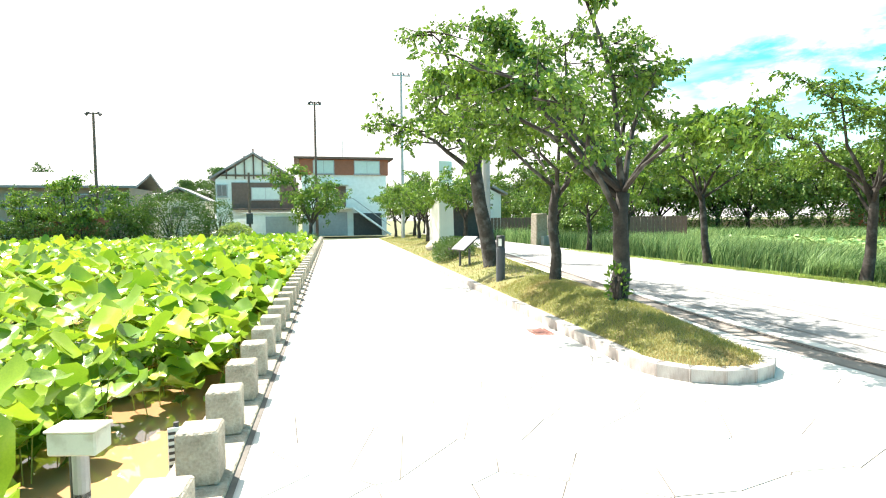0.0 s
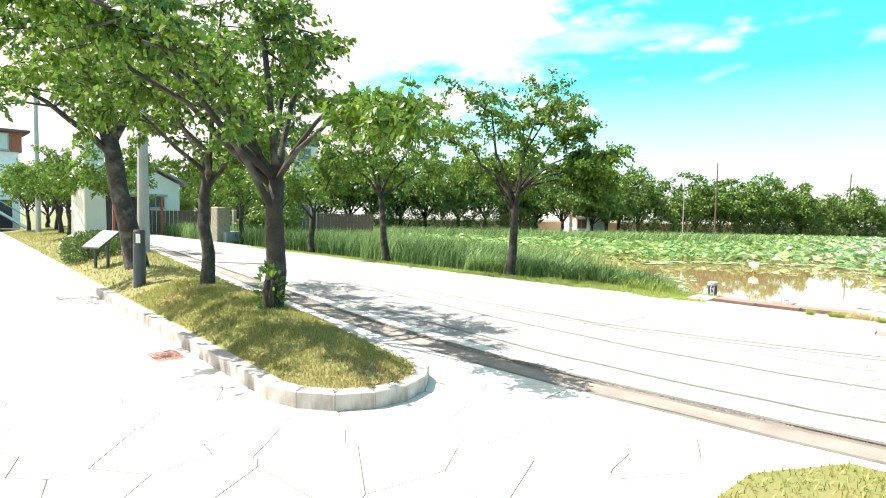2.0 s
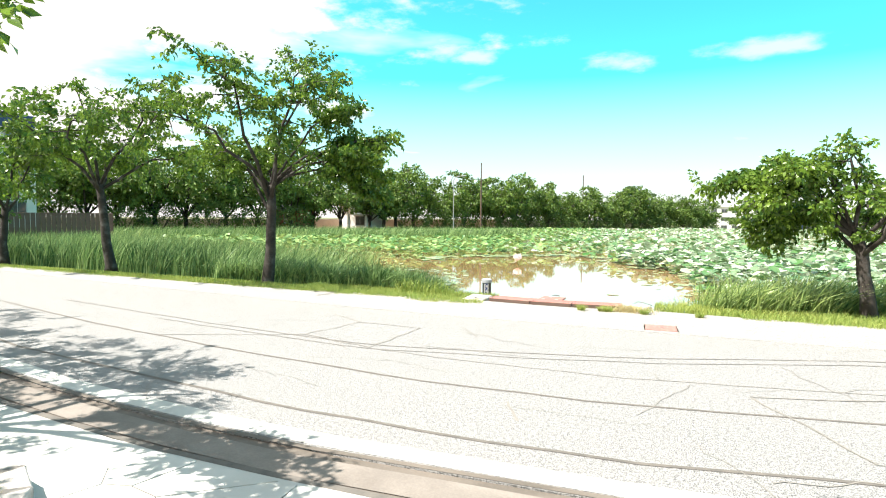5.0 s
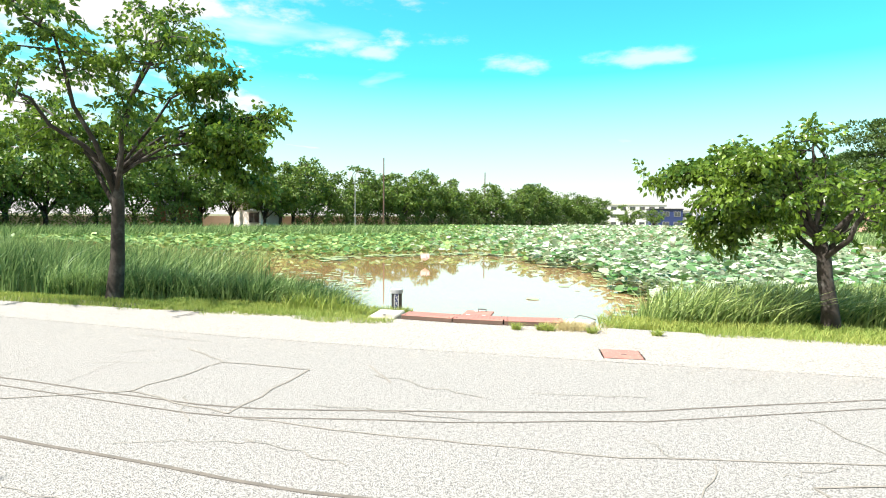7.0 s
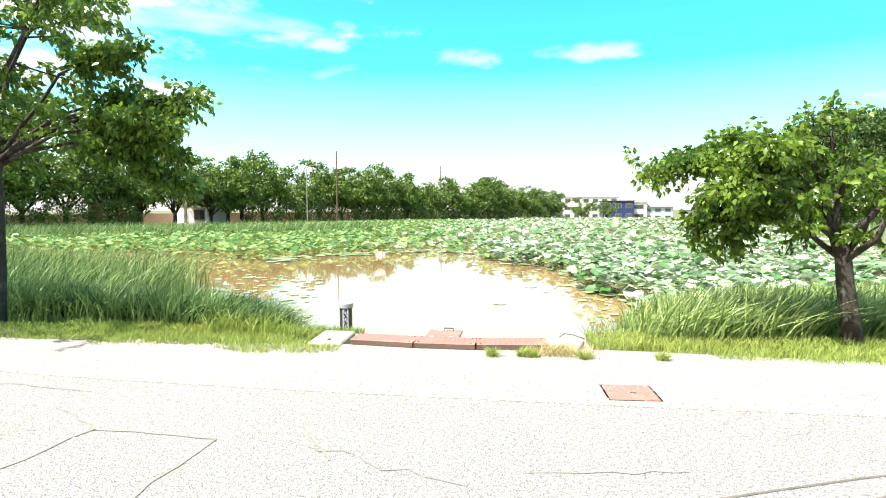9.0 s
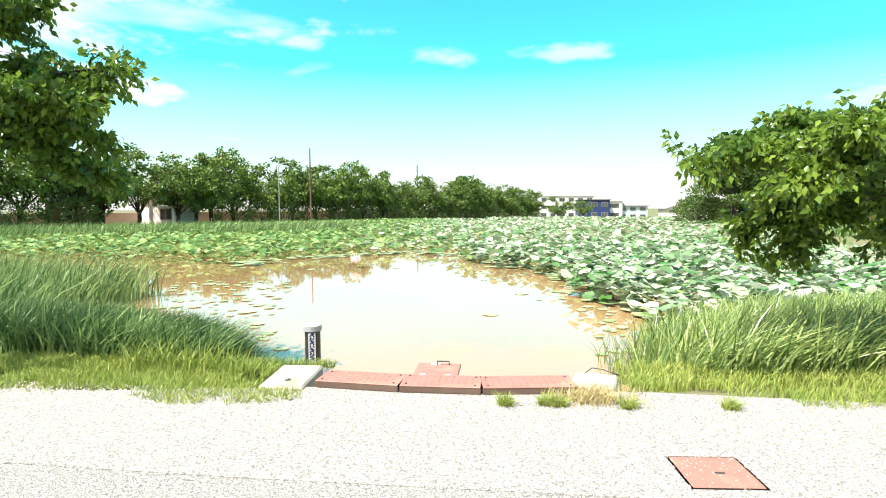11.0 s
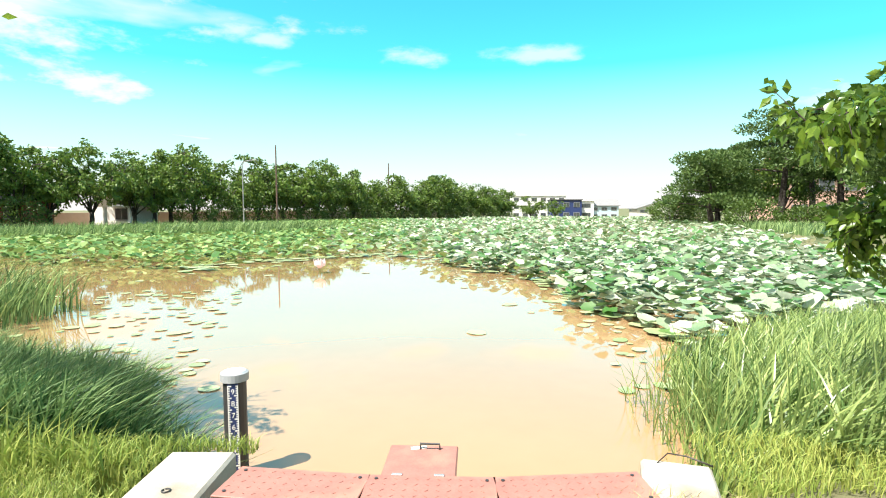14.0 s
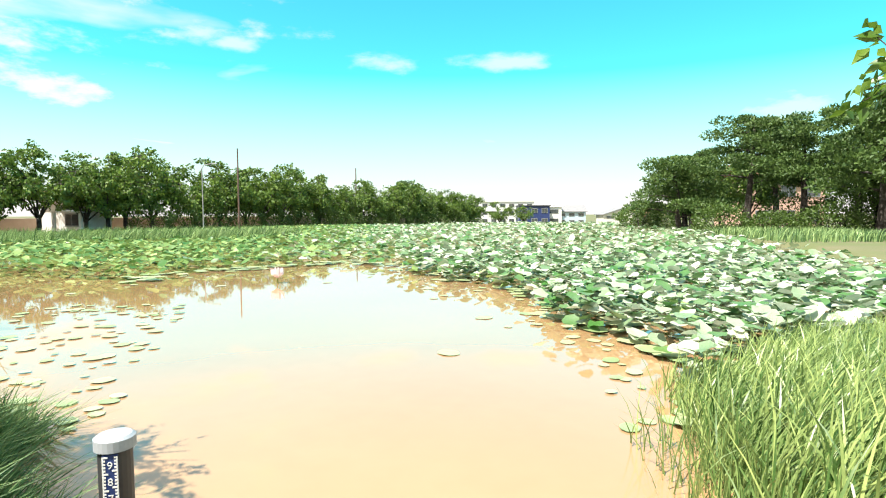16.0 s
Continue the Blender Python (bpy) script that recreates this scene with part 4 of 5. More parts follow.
box = tagged(new("sluice_lid"), label="rust-red steel lid with a handle behind the jetty plates", category="lid")
part("lid", Build().box((0, 0.22, 0.055), (0.43, 0.42, 0.03), bev=0.008), M_RUST, box)
part("box_side", Build().box((0, 0.22, -0.42), (0.38, 0.36, 0.92), bev=0.006), M_BROWN, box)
part("handle", Build().tube([(-0.02, 0.37, 0.07), (-0.02, 0.37, 0.105), (0.10, 0.37, 0.105), (0.10, 0.37, 0.07)], [0.008] * 4, 6), M_DARK, box)
part("latch", Build().box((-0.03, 0.38, 0.073), (0.10, 0.03, 0.012), rz=15, bev=0.003), M_WHITE, box)
for s in (-1, 1):
    part("hinge", Build().box((s * 0.12, 0.02, 0.075), (0.06, 0.02, 0.012), bev=0.003), M_STEEL, box)
box.matrix_world = pose(-3.97, 13.155, JZ)
for x, y, w, d, r, lab in ((-5.36, 13.16, 0.42, 0.70, 3, "pale concrete slab at the end of the jetty plates"), (-2.49, 13.28, 0.40, 0.46, -14, "pale concrete slab in the verge grass")):
    t = tagged(part("concrete_slab", Build().box((0, 0, -0.415), (w, d, 0.9), bev=0.018), M_SLAB), label=lab, category="slab")
    t.matrix_world = pose(x, y, JZ, 0, 0, r)
tagged(part("retaining_wall", Build().box((-3.9, 13.06, JZ - 0.72), (2.5, 0.12, 1.3), bev=0.01), M_CONCRETE), label="concrete sill wall under the jetty plates", category="wall", kind="structure")

ring_ = [(0.022 * math.cos(a), 0.022 * math.sin(a), 0.005) for a in np.linspace(0, math.tau, 15)]
tagged(part("iron_ring", Build().tube(ring_, [0.0045] * 15, 6, False), M_DARK, smooth=True), label="small dark iron lifting ring on the concrete slab", category="ring").matrix_world = pose(-5.34, 13.0, 0.036)
tagged(part("fallen_branch", Build().tube([(0, 0, 0.01), (0.12, 0.05, 0.09), (0.3, 0.03, 0.07), (0.52, -0.08, 0.02)], [0.006, 0.008, 0.009, 0.011], 6), M_BARK, smooth=True), label="bare dark branch lying at the slab edge", category="branch").matrix_world = pose(-2.55, 13.48, 0.03) @ Matrix.Scale(0.6, 4)
g = tagged(new("gauge_post"), label="black water gauge post with grey cap and scale", category="gauge")
part("post", Build().cyl((0, 0, -1.3), 0.095, 1.42, 20), M_DARK, g, smooth=False)
part("cap", Build().tube([(0, 0, 0.10), (0, 0, 0.165), (0, 0, 0.18)], [0.115, 0.115, 0.095], 24), M_GREYP, g, "pale grey plastic cap")
scale = part("scale", Build().box((0, -0.098, -0.42), (0.085, 0.012, 1.02), bev=0.002), M_NAVY, g, "blue and white water level scale")
for k in range(46):
    z = 0.075 - k * 0.02
    for s in (-1, 1):
        w = 0.030 if (k + (s > 0)) % 5 == 0 else 0.016
        ob = part("tick", Build().box((s * (0.040 - w / 2), -0.1055, z), (w, 0.003, 0.010)), M_WHITE, scale)
for s in (-1, 1):
    part("margin", Build().box((s * 0.0385, -0.1052, -0.42), (0.008, 0.002, 1.0)), M_WHITE, scale)
for k, ch in enumerate("98765432"):
    letters(ch, 0.062, M_WHITE, pose(0, -0.106, 0.025 - 0.1 * k, 90, 0, 0), scale)
g.matrix_world = pose(-5.68, 14.66, 0.035, 0, 0, 14)

hatch = tagged(new("inspection_hatch"), label="small rust-red steel inspection hatch in the road", category="hatch")
part("frame", Build().box((0, 0, 0.0), (0.46, 0.44, 0.012), bev=0.003), M_BROWN, hatch)
part("cover", Build().box((0, 0, 0.005), (0.42, 0.40, 0.012), bev=0.003), M_RUST, hatch)
part("lift_hole", Build().box((0.02, -0.02, 0.0125), (0.06, 0.02, 0.003)), M_DARK, hatch)
hatch.matrix_world = pose(-2.03, 11.56, gz(11.56), 0, 0, 4)
gr = tagged(new("drain_grate"), label="rusty red drain grating set in the walk by the kerb", category="drain")
part("frame", Build().box((0, 0, 0.0), (0.50, 0.34, 0.012), bev=0.003), M_BROWN, gr)
for k in range(10):
    part("bar", Build().box((-0.21 + k * 0.047, 0, 0.008), (0.022, 0.30, 0.010), bev=0.003), M_RUST, gr)
for k in range(3):
    part("cross_bar", Build().box((0, -0.10 + k * 0.10, 0.006), (0.46, 0.016, 0.008)), M_RUST, gr)
gr.matrix_world = pose(-7.42, 3.32, 0.0, 0, 0, -3.5)

# ---- things on the island ----
p = tagged(new("marker_post"), label="dark slate cylindrical post with white notice on the lawn", category="post")
part("body", Build().tube([(0, 0, -0.1), (0, 0, 0.72), (0, 0, 0.74)], [0.10, 0.10, 0.09], 20), M_SLATE, p)
part("top", Build().tube([(0, 0, 0.74), (0, 0, 0.97), (0, 0, 1.0)], [0.095, 0.095, 0.08], 20), M_DARK, p)
part("notice", Build().box((0.088, -0.045, 0.85), (0.012, 0.07, 0.16), rz=-25), M_WHITE, p)
p.matrix_world = pose(-11.7, 4.3, 0.27)
s = tagged(new("information_board"), label="slanted grey information board on two dark legs", category="sign")
for k in (-1, 1):
    part("leg", Build().tube([(0.0, k * 0.26, -0.1), (0.0, k * 0.26, 0.52)], [0.035, 0.035], 8), M_DARK, s)
board = part("panel", Build().box((0, 0, 0), (0.62, 0.72, 0.035), bev=0.006), M_DARK, s)
board.matrix_local = pose(0.0, 0, 0.66, 0, 38, 0)
face = part("face", Build().box((0, 0, 0.020), (0.56, 0.66, 0.006)), M_GREYP, board, "pale printed panel")
for k in range(7):
    part("text_bar", Build().box((-0.2 + k * 0.065, 0.02 * (k % 3), 0.0245), (0.02, 0.5 - 0.07 * (k % 3), 0.002)), M_DARK, face)
s.matrix_world = pose(-15.6, 4.63, 0.27, 0, 0, -75)
pl = tagged(new("stone_pillar"), label="tall square pale concrete pillar on the lawn", category="pillar")
part("shaft", Build().box((0, 0, 2.1), (0.95, 0.95, 4.4), bev=0.03, top=0.86), M_CREAM, pl)
part("base", Build().box((0, 0, 0.0), (1.15, 1.15, 0.25), bev=0.03), M_STONE, pl)
pl.matrix_world = pose(-28.0, 7.1, 0.28, 0, 0, 20)
rb = Build(); bm = bmesh.new(); bmesh.ops.create_icosphere(bm, subdivisions=3, radius=0.42)
for v in bm.verts:
    v.co *= 1 + 0.25 * noise.noise(v.co * 2.2)
    v.co.z *= 0.7
rb.add([v.co for v in bm.verts], [[v.index for v in f.verts] for f in bm.faces]); bm.free()
tagged(part("boulder", rb, M_STONE), label="brown-grey rounded boulder on the lawn", category="rock").matrix_world = pose(-23.2, 5.6, 0.46)

def bush(x, y, z, sx, sy, sz, n, leaf, label, material, seed, name="bush", category="bush", box_like=False):
    """A shrub of many leaves over a twiggy core."""
    r = np.random.default_rng(seed)
    d = r.normal(0, 1, (n, 3)); d /= np.linalg.norm(d, axis=1)[:, None]
    if box_like:
        d = d / np.abs(d).max(axis=1)[:, None] ** 0.75
    rad = r.uniform(0.55, 1.0, n) ** 0.5
    lump = np.array([1 + 0.28 * noise.noise(Vector(q) * 2.1 + Vector((seed, 0, 0))) for q in d])
    pos = d * (rad * lump)[:, None] * np.array([sx, sy, sz]) + np.array([0, 0, sz * 0.75])
    pos = pos[pos[:, 2] > -0.02]
    v, f = leaf_cloud(r, pos, leaf, pos / np.array([sx, sy, sz]) * 0.6, 0.1)
    b = tagged(new(name), label=label, category=category)
    part("foliage", arrays("foliage", v, f, material, False), None, b)
    tw = Build()
    for k in range(9):
        a = r.uniform(0, math.tau); q = r.uniform(0.3, 0.8)
        tw.tube([(0, 0, -0.1), (math.cos(a) * sx * q * 0.5, math.sin(a) * sy * q * 0.5, sz * 0.7), (math.cos(a) * sx * q, math.sin(a) * sy * q, sz * 1.2)], [0.05, 0.035, 0.012], 5)
    part("woody_core", tw, M_BARK, b)
    b.matrix_world = pose(x, y, z)
    return b
bush(-18.1, 4.95, 0.26, 0.75, 0.6, 0.36, 5000, 0.06, "low clipped green hedge on the lawn", M_BUSH, 5, "hedge", "hedge", True)
bush(-19.9, 5.6, 0.33, 0.7, 0.6, 0.36, 4000, 0.06, "low clipped green hedge on the lawn", M_BUSH, 6, "hedge", "hedge", True)

# stray leafy shoots at tree feet
bush(-7.3, 4.5, 0.36, 0.16, 0.16, 0.35, 120, 0.09, "leafy green sucker shoots at a tree foot", M_LEAF, 8, "tree_shoots", "shoots")

# ---- grass corner beside the crossing ----
cg = Build()
pts = [(-1.55, 3.4), (-2.05, 4.3), (-2.0, 5.0), (-1.6, 5.65), (0.5, 5.9), (12, 6.1), (12, 1.8), (0.5, 2.3), (-0.7, 2.8)]
cg.prism(pts, -0.1, 0.03)
tagged(part("verge_corner", cg, M_LAWN), label="dry yellowish grass corner flush with the paving", category="lawn", kind="structure")
def in_poly(x, y, poly):
    c = False
    for (x0, y0), (x1, y1) in zip(poly, poly[1:] + poly[:1]):
        if (y0 > y) != (y1 > y) and x < (x1 - x0) * (y - y0) / (y1 - y0) + x0:
            c = not c
    return c
field("corner_grass", 14000, (-2.1, 2.5), (2.2, 6.0), 0.05, 0.004, (0.0, 0.0), M_GRASS, "dry yellowish clipped grass at the crossing corner", "grass", lambda x, y, r: in_poly(x, y, pts), lambda x, y: 0.03, seed=21, seg=2, spread=0.5)

# ---- box on a pole and the scale board in the west pond ----
lb = tagged(new("junction_box"), label="beige metal box on a steel pole in the lotus pond", category="box")
part("pole", Build().cyl((0, 0, -2.0), 0.055, 1.92, 14), M_STEEL, lb)
part("second_pole", Build().cyl((-0.06, -0.07, -2.0), 0.045, 1.92, 10), M_DARK, lb)
part("clamp", Build().cyl((0, 0, -0.42), 0.055, 0.04, 14), M_DARK, lb)
body = part("body", Build().box((0, 0, 0), (0.20, 0.34, 0.17), bev=0.012), M_BEIGE, lb)
part("lid", Build().box((0, 0, 0.09), (0.225, 0.365, 0.022), bev=0.008), M_BEIGE, body)
lb.matrix_world = pose(-3.18, -1.13, 0.56, 0, 0, -14) @ Matrix.Diagonal((0.72, 0.72, 0.72, 1))
wb = tagged(new("water_scale"), label="white water level board with black numbers in the pond", category="gauge")
part("board", Build().box((0, 0, -0.35), (0.012, 0.12, 1.0), bev=0.002), M_WHITE, wb)
for k, ch in enumerate("8765"):
    letters(ch, 0.075, M_DARK, pose(0.0075, 0.03, 0.08 - 0.1 * k, 90, 0, 90), wb)
    for q in range(2):
        part("tick", Build().box((0.0075, -0.03, 0.11 - 0.1 * k - 0.05 * q), (0.002, 0.05, 0.022)), M_DARK, wb)
part("stake", Build().cyl((-0.03, 0, -1.2), 0.02, 1.38, 8), M_DARK, wb)
wb.matrix_world = pose(-4.5, -0.95, -0.03, 0, 0, 12)

# ---- loose gravel along the pond side of the road ----
r = np.random.default_rng(30)
n = 26000
gx, gy = r.uniform(-9, 2.5, n), 12.80 - np.abs(r.normal(0, 0.9, n))
gs = r.uniform(0.003, 0.011, n)
tet = np.array([(1, 0, 0), (-0.5, 0.87, 0), (-0.5, -0.87, 0), (0.1, 0.05, 0.9)])
a = r.uniform(0, math.tau, n)
vx = tet[:, 0] * np.cos(a)[:, None] - tet[:, 1] * np.sin(a)[:, None]
vy = tet[:, 0] * np.sin(a)[:, None] + tet[:, 1] * np.cos(a)[:, None]
v = np.stack([gx[:, None] + vx * gs[:, None], gy[:, None] + vy * gs[:, None], np.array([gz(q) for q in gy])[:, None] + 0.008 + tet[:, 2] * gs[:, None]], 2).reshape(-1, 3)
f = (np.arange(n)[:, None, None] * 4 + np.array([(0, 1, 3), (1, 2, 3), (2, 0, 3)])).reshape(-1, 3)
tagged(new("gravel", arrays("gravel", v, f, M_GRAVEL, False)), kind="stuff", label="pale loose gravel scattered along the road edge", category="gravel")
field("straw_tufts", 900, (-3.0, -2.1), (12.58, 13.1), 0.13, 0.004, (0.1, -0.1), M_STRAW, "dry straw-coloured grass tufts by the slab", "grass", lambda x, y, r: r.random() < math.exp(-((x + 2.6) / 0.2) ** 2 - ((y - 12.82) / 0.12) ** 2) + 0.05, lambda x, y: gz(y), seed=31, spread=0.5)
for x, y, k in ((-3.32, 12.62, 1), (-2.98, 12.66, 2), (-2.88, 12.64, 5), (-2.32, 12.65, 3), (-1.5, 12.7, 4)):
    field("grass_tuft", 160, (x - 0.06, x + 0.06), (y - 0.05, y + 0.05), 0.12, 0.004, (0.0, -0.1), M_VERGE, "small green grass tuft growing at the road edge", "grass", None, lambda x, y: gz(y), seed=40 + k, spread=0.6)
# thin bent rushes standing in the shallows
field("rushes", 220, (-1.9, -0.9), (15.2, 16.8), 0.75, 0.007, (-0.1, -0.1), M_FLAGLEAF, "sparse thin rushes standing in shallow water", "reeds", None, lambda x, y: WATER - 0.05, seed=51, spread=0.35)
field("sweet_flag", 1300, (-7.2, -5.5), (13.25, 14.5), 0.42, 0.009, (0.15, -0.1), M_VERGE, "long green flag leaves beside the gauge post", "reeds", lambda x, y, r: x < -5.55 - 0.0 * y, seed=52, spread=0.35)
# white lotus flower and buds out on the water
fl = tagged(new("lotus_flower"), label="white lotus flower open above the water", category="flower")
for k in range(12):
    pet = Build()
    a = k * math.tau / 12; o = 0.5 if k % 2 else 0.9
    c, q = math.cos(a), math.sin(a)
    pet.add([(0, 0, 0), (c * 0.12 * o - q * 0.06, q * 0.12 * o + c * 0.06, 0.10), (c * 0.12 * o + q * 0.06, q * 0.12 * o - c * 0.06, 0.10), (c * 0.17 * o, q * 0.17 * o, 0.24), (c * 0.15 * o, q * 0.15 * o, 0.08)], [(0, 2, 4), (2, 3, 4), (3, 1, 4), (1, 0, 4)])
    part("petal", pet, M_PETAL, fl)
part("stem", Build().cyl((0, 0, -0.6), 0.012, 0.6, 6), M_VERGE, fl)
fl.matrix_world = pose(-9.07, 29.27, WATER + 0.16) @ Matrix.Scale(1.5, 4)

# ---- poles ----
def lamp_pole(x, y, z, h, label, arms=1, r=0.11, material=None, lamp=True):
    p = tagged(new("utility_pole"), label=label, category="pole")
    part("shaft", Build().tube([(0, 0, -0.3), (0, 0, h)], [r, r * 0.6], 10), material or M_POLE, p)
    for k in range(arms):
        zz = h - 0.25 - 0.8 * k
        part("cross_arm", Build().box((0, 0, zz), (0.09, 1.3, 0.09), bev=0.01), M_STEEL, p)
        for s in (-0.55, -0.2, 0.2, 0.55):
            part("insulator", Build().tube([(0, s, zz + 0.04), (0, s, zz + 0.10), (0, s, zz + 0.2)], [0.03, 0.06, 0.03], 8), M_WHITE if k else M_DARK, p)
    if lamp:
        for s in (-1, 1):
            part("lamp_head", Build().tube([(0, 0.1 * s, h - 0.1), (0, 0.35 * s, h - 0.02), (0, 0.55 * s, h - 0.18)], [0.04, 0.10, 0.16], 8), M_DARK, p)
    p.matrix_world = pose(x, y, z)
lamp_pole(-50.2, -15.6, -0.1, 10.4, "dark tall lamp pole with twin heads behind the pond", 0, 0.15, M_BROWN)
lamp_pole(-53.5, 1.6, -0.1, 12.6, "dark tall lamp pole with cross arm behind the trees", 1, 0.14, M_BROWN)
lamp_pole(-38.0, 6.9, 0.2, 11.4, "grey steel utility pole with cross arm on the lawn", 1, 0.13, M_STEEL, False)
lamp_pole(-20.6, 7.0, 0.25, 7.2, "thick grey concrete utility pole among the trees", 2, 0.20, M_POLE, False)
lamp_pole(-27.0, 75.0, -0.8, 9.7, "slim dark pole rising above the far bank trees", 0, 0.12, M_BROWN, False)
lamp_pole(-20.4, 118.0, -1.5, 11.6, "slim dark pole far behind the pond", 0, 0.16, M_BROWN, False)
lp = tagged(new("street_lamp"), label="slim grey street lamp with bent arm by the far bank", category="street lamp")
part("shaft", Build().tube([(0, 0, -0.3), (0, 0, 7.2), (0.25, 0, 7.6)], [0.07, 0.05, 0.045], 8), M_STEEL, lp)
part("arm", Build().tube([(0.25, 0, 7.6), (1.2, 0, 7.75)], [0.045, 0.035], 6), M_STEEL, lp)
part("head", Build().box((1.4, 0, 7.74), (0.55, 0.2, 0.1), bev=0.03), M_GREYP, lp)
lp.matrix_world = pose(-30.0, 72.5, -0.75)

# ---- houses ----
def window(parent, c, w, h, ax, blind=False, sill=True):
    """A window set in a wall that faces along x (ax='x') or y, with frame, pane and sill."""
    s = (lambda a, b, d: (d, a, b)) if ax == "x" else (lambda a, b, d: (a, d, b))
    wn_ = part("window", Build().box(c, s(w + 0.14, h + 0.14, 0.10), bev=0.01), M_STEEL, parent)
    n = 1 if ax == "x" else -1
    off = (0.055, 0, 0) if ax == "x" else (0, -0.055, 0)
    for k in (-1, 1):
        cc = (c[0] + off[0], c[1] + off[1] + (k * w / 4 if ax == "x" else 0), c[2]) if ax == "x" else (c[0] + k * w / 4, c[1] + off[1], c[2])
        part("pane", Build().box(cc, s(w / 2 - 0.05, h - 0.04, 0.02)), M_CURTAIN if blind else M_GLASS, wn_)
    if sill:
        cc = (c[0] + off[0] * 1.6, c[1] + off[1] * 1.6, c[2] - h / 2 - 0.1)
        part("sill", Build().box(cc, s(w + 0.25, 0.06, 0.14)), M_GREYP, wn_)
def gable(parent, x0, x1, y0, y1, z0, rise, along, material, over=0.5):
    """A pitched roof with thickness; along: the ridge's axis."""
    b = Build()
    x0, x1, y0, y1 = x0 - over, x1 + over, y0 - over, y1 + over
    if along == "x":
        ym = (y0 + y1) / 2
        prof = [(y0, z0 - 0.12), (ym, z0 + rise), (y1, z0 - 0.12), (y1, z0 + 0.08), (ym, z0 + rise + 0.2), (y0, z0 + 0.08)]
        v = [(x, y, z) for x in (x0, x1) for y, z in prof]
    else:
        xm = (x0 + x1) / 2
        prof = [(x0, z0 - 0.12), (xm, z0 + rise), (x1, z0 - 0.12), (x1, z0 + 0.08), (xm, z0 + rise + 0.2), (x0, z0 + 0.08)]
        v = [(x, y, z) for y in (y0, y1) for x, z in prof]
    b.add(v, [(0, 1, 4, 5), (1, 2, 3, 4), (6, 7, 10, 11), (7, 8, 9, 10), (0, 1, 7, 6), (1, 2, 8, 7), (3, 4, 10, 9), (4, 5, 11, 10), (2, 3, 9, 8), (5, 0, 6, 11)])
    return part("roof", b, material, parent)
def gable_end(parent, x, y0, y1, z0, rise, material, ax="x"):
    b = Build()
    if ax == "x":
        b.add([(x - 0.1, y0, z0), (x - 0.1, y1, z0), (x - 0.1, (y0 + y1) / 2, z0 + rise), (x, y0, z0), (x, y1, z0), (x, (y0 + y1) / 2, z0 + rise)], [(0, 1, 2), (3, 4, 5), (0, 1, 4, 3), (1, 2, 5, 4), (2, 0, 3, 5)])
    else:
        b.add([(y0, x + 0.1, z0), (y1, x + 0.1, z0), ((y0 + y1) / 2, x + 0.1, z0 + rise), (y0, x, z0), (y1, x, z0), ((y0 + y1) / 2, x, z0 + rise)], [(0, 1, 2), (3, 4, 5), (0, 1, 4, 3), (1, 2, 5, 4), (2, 0, 3, 5)])
    return part("gable_wall", b, material, parent)

# white restaurant-like house at the end of the walk
FX = -56.0
h = tagged(new("house"), label="white house with red-brown upper storey and outside stair", category="house")
part("wall", Build().box((FX - 4, 4.4, 3.0), (8, 8.2, 6.0)), M_WHITE, h)
part("upper_wall", Build().box((FX - 4, 4.4, 6.75), (8.3, 8.6, 1.5)), M_REDBR, h, "red-brown boarded upper storey")
part("roof", Build().box((FX - 4, 4.4, 7.62), (9.2, 9.6, 0.22), bev=0.03), M_BROWN, h)
window(h, (FX + 0.18, 2.4, 6.75), 1.9, 1.2, "x", True)
window(h, (FX + 0.18, 6.6, 6.75), 2.4, 1.2, "x", True)
part("shutter", Build().box((FX + 0.05, 3.0, 1.2), (0.1, 3.2, 2.3), bev=0.02), M_GREYP, h)
# flat dark panel: the shade inside the open bay is put in as colour
part("carport", Build().box((FX + 0.02, 6.6, 1.15), (0.12, 2.8, 2.2)), M_DARK, h, "dark panel painted in for the shade of an open car bay")
part("door", Build().box((FX + 0.05, 4.0, 3.9), (0.1, 1.0, 2.0), bev=0.02), M_BROWN, h)
part("landing", Build().box((FX + 0.6, 4.2, 2.75), (1.2, 1.8, 0.18), bev=0.02), M_CREAM, h)
for k in range(14):
    part("stair_step", Build().box((FX + 0.7, 5.2 + 0.26 * k, 2.66 - 0.19 * k), (1.0, 0.28, 0.06)), M_GREYP, h)
part("stair_string", Build().tube([(FX + 1.2, 5.1, 2.75), (FX + 1.2, 8.7, 0.1)], [0.12, 0.12], 4), M_WHITE, h)
part("stair_rail", Build().tube([(FX + 1.2, 4.2, 3.65), (FX + 1.2, 5.1, 3.65), (FX + 1.2, 8.7, 1.0)], [0.04] * 3, 6), M_STEEL, h)
part("awning", Build().box((FX + 0.5, 3.0, 5.0), (1.0, 3.4, 0.12), bev=0.02), M_CREAM, h)
part("aerial", Build().tube([(FX - 3, 4.5, 7.6), (FX - 3, 4.5, 9.8)], [0.04, 0.03], 5), M_STEEL, h)

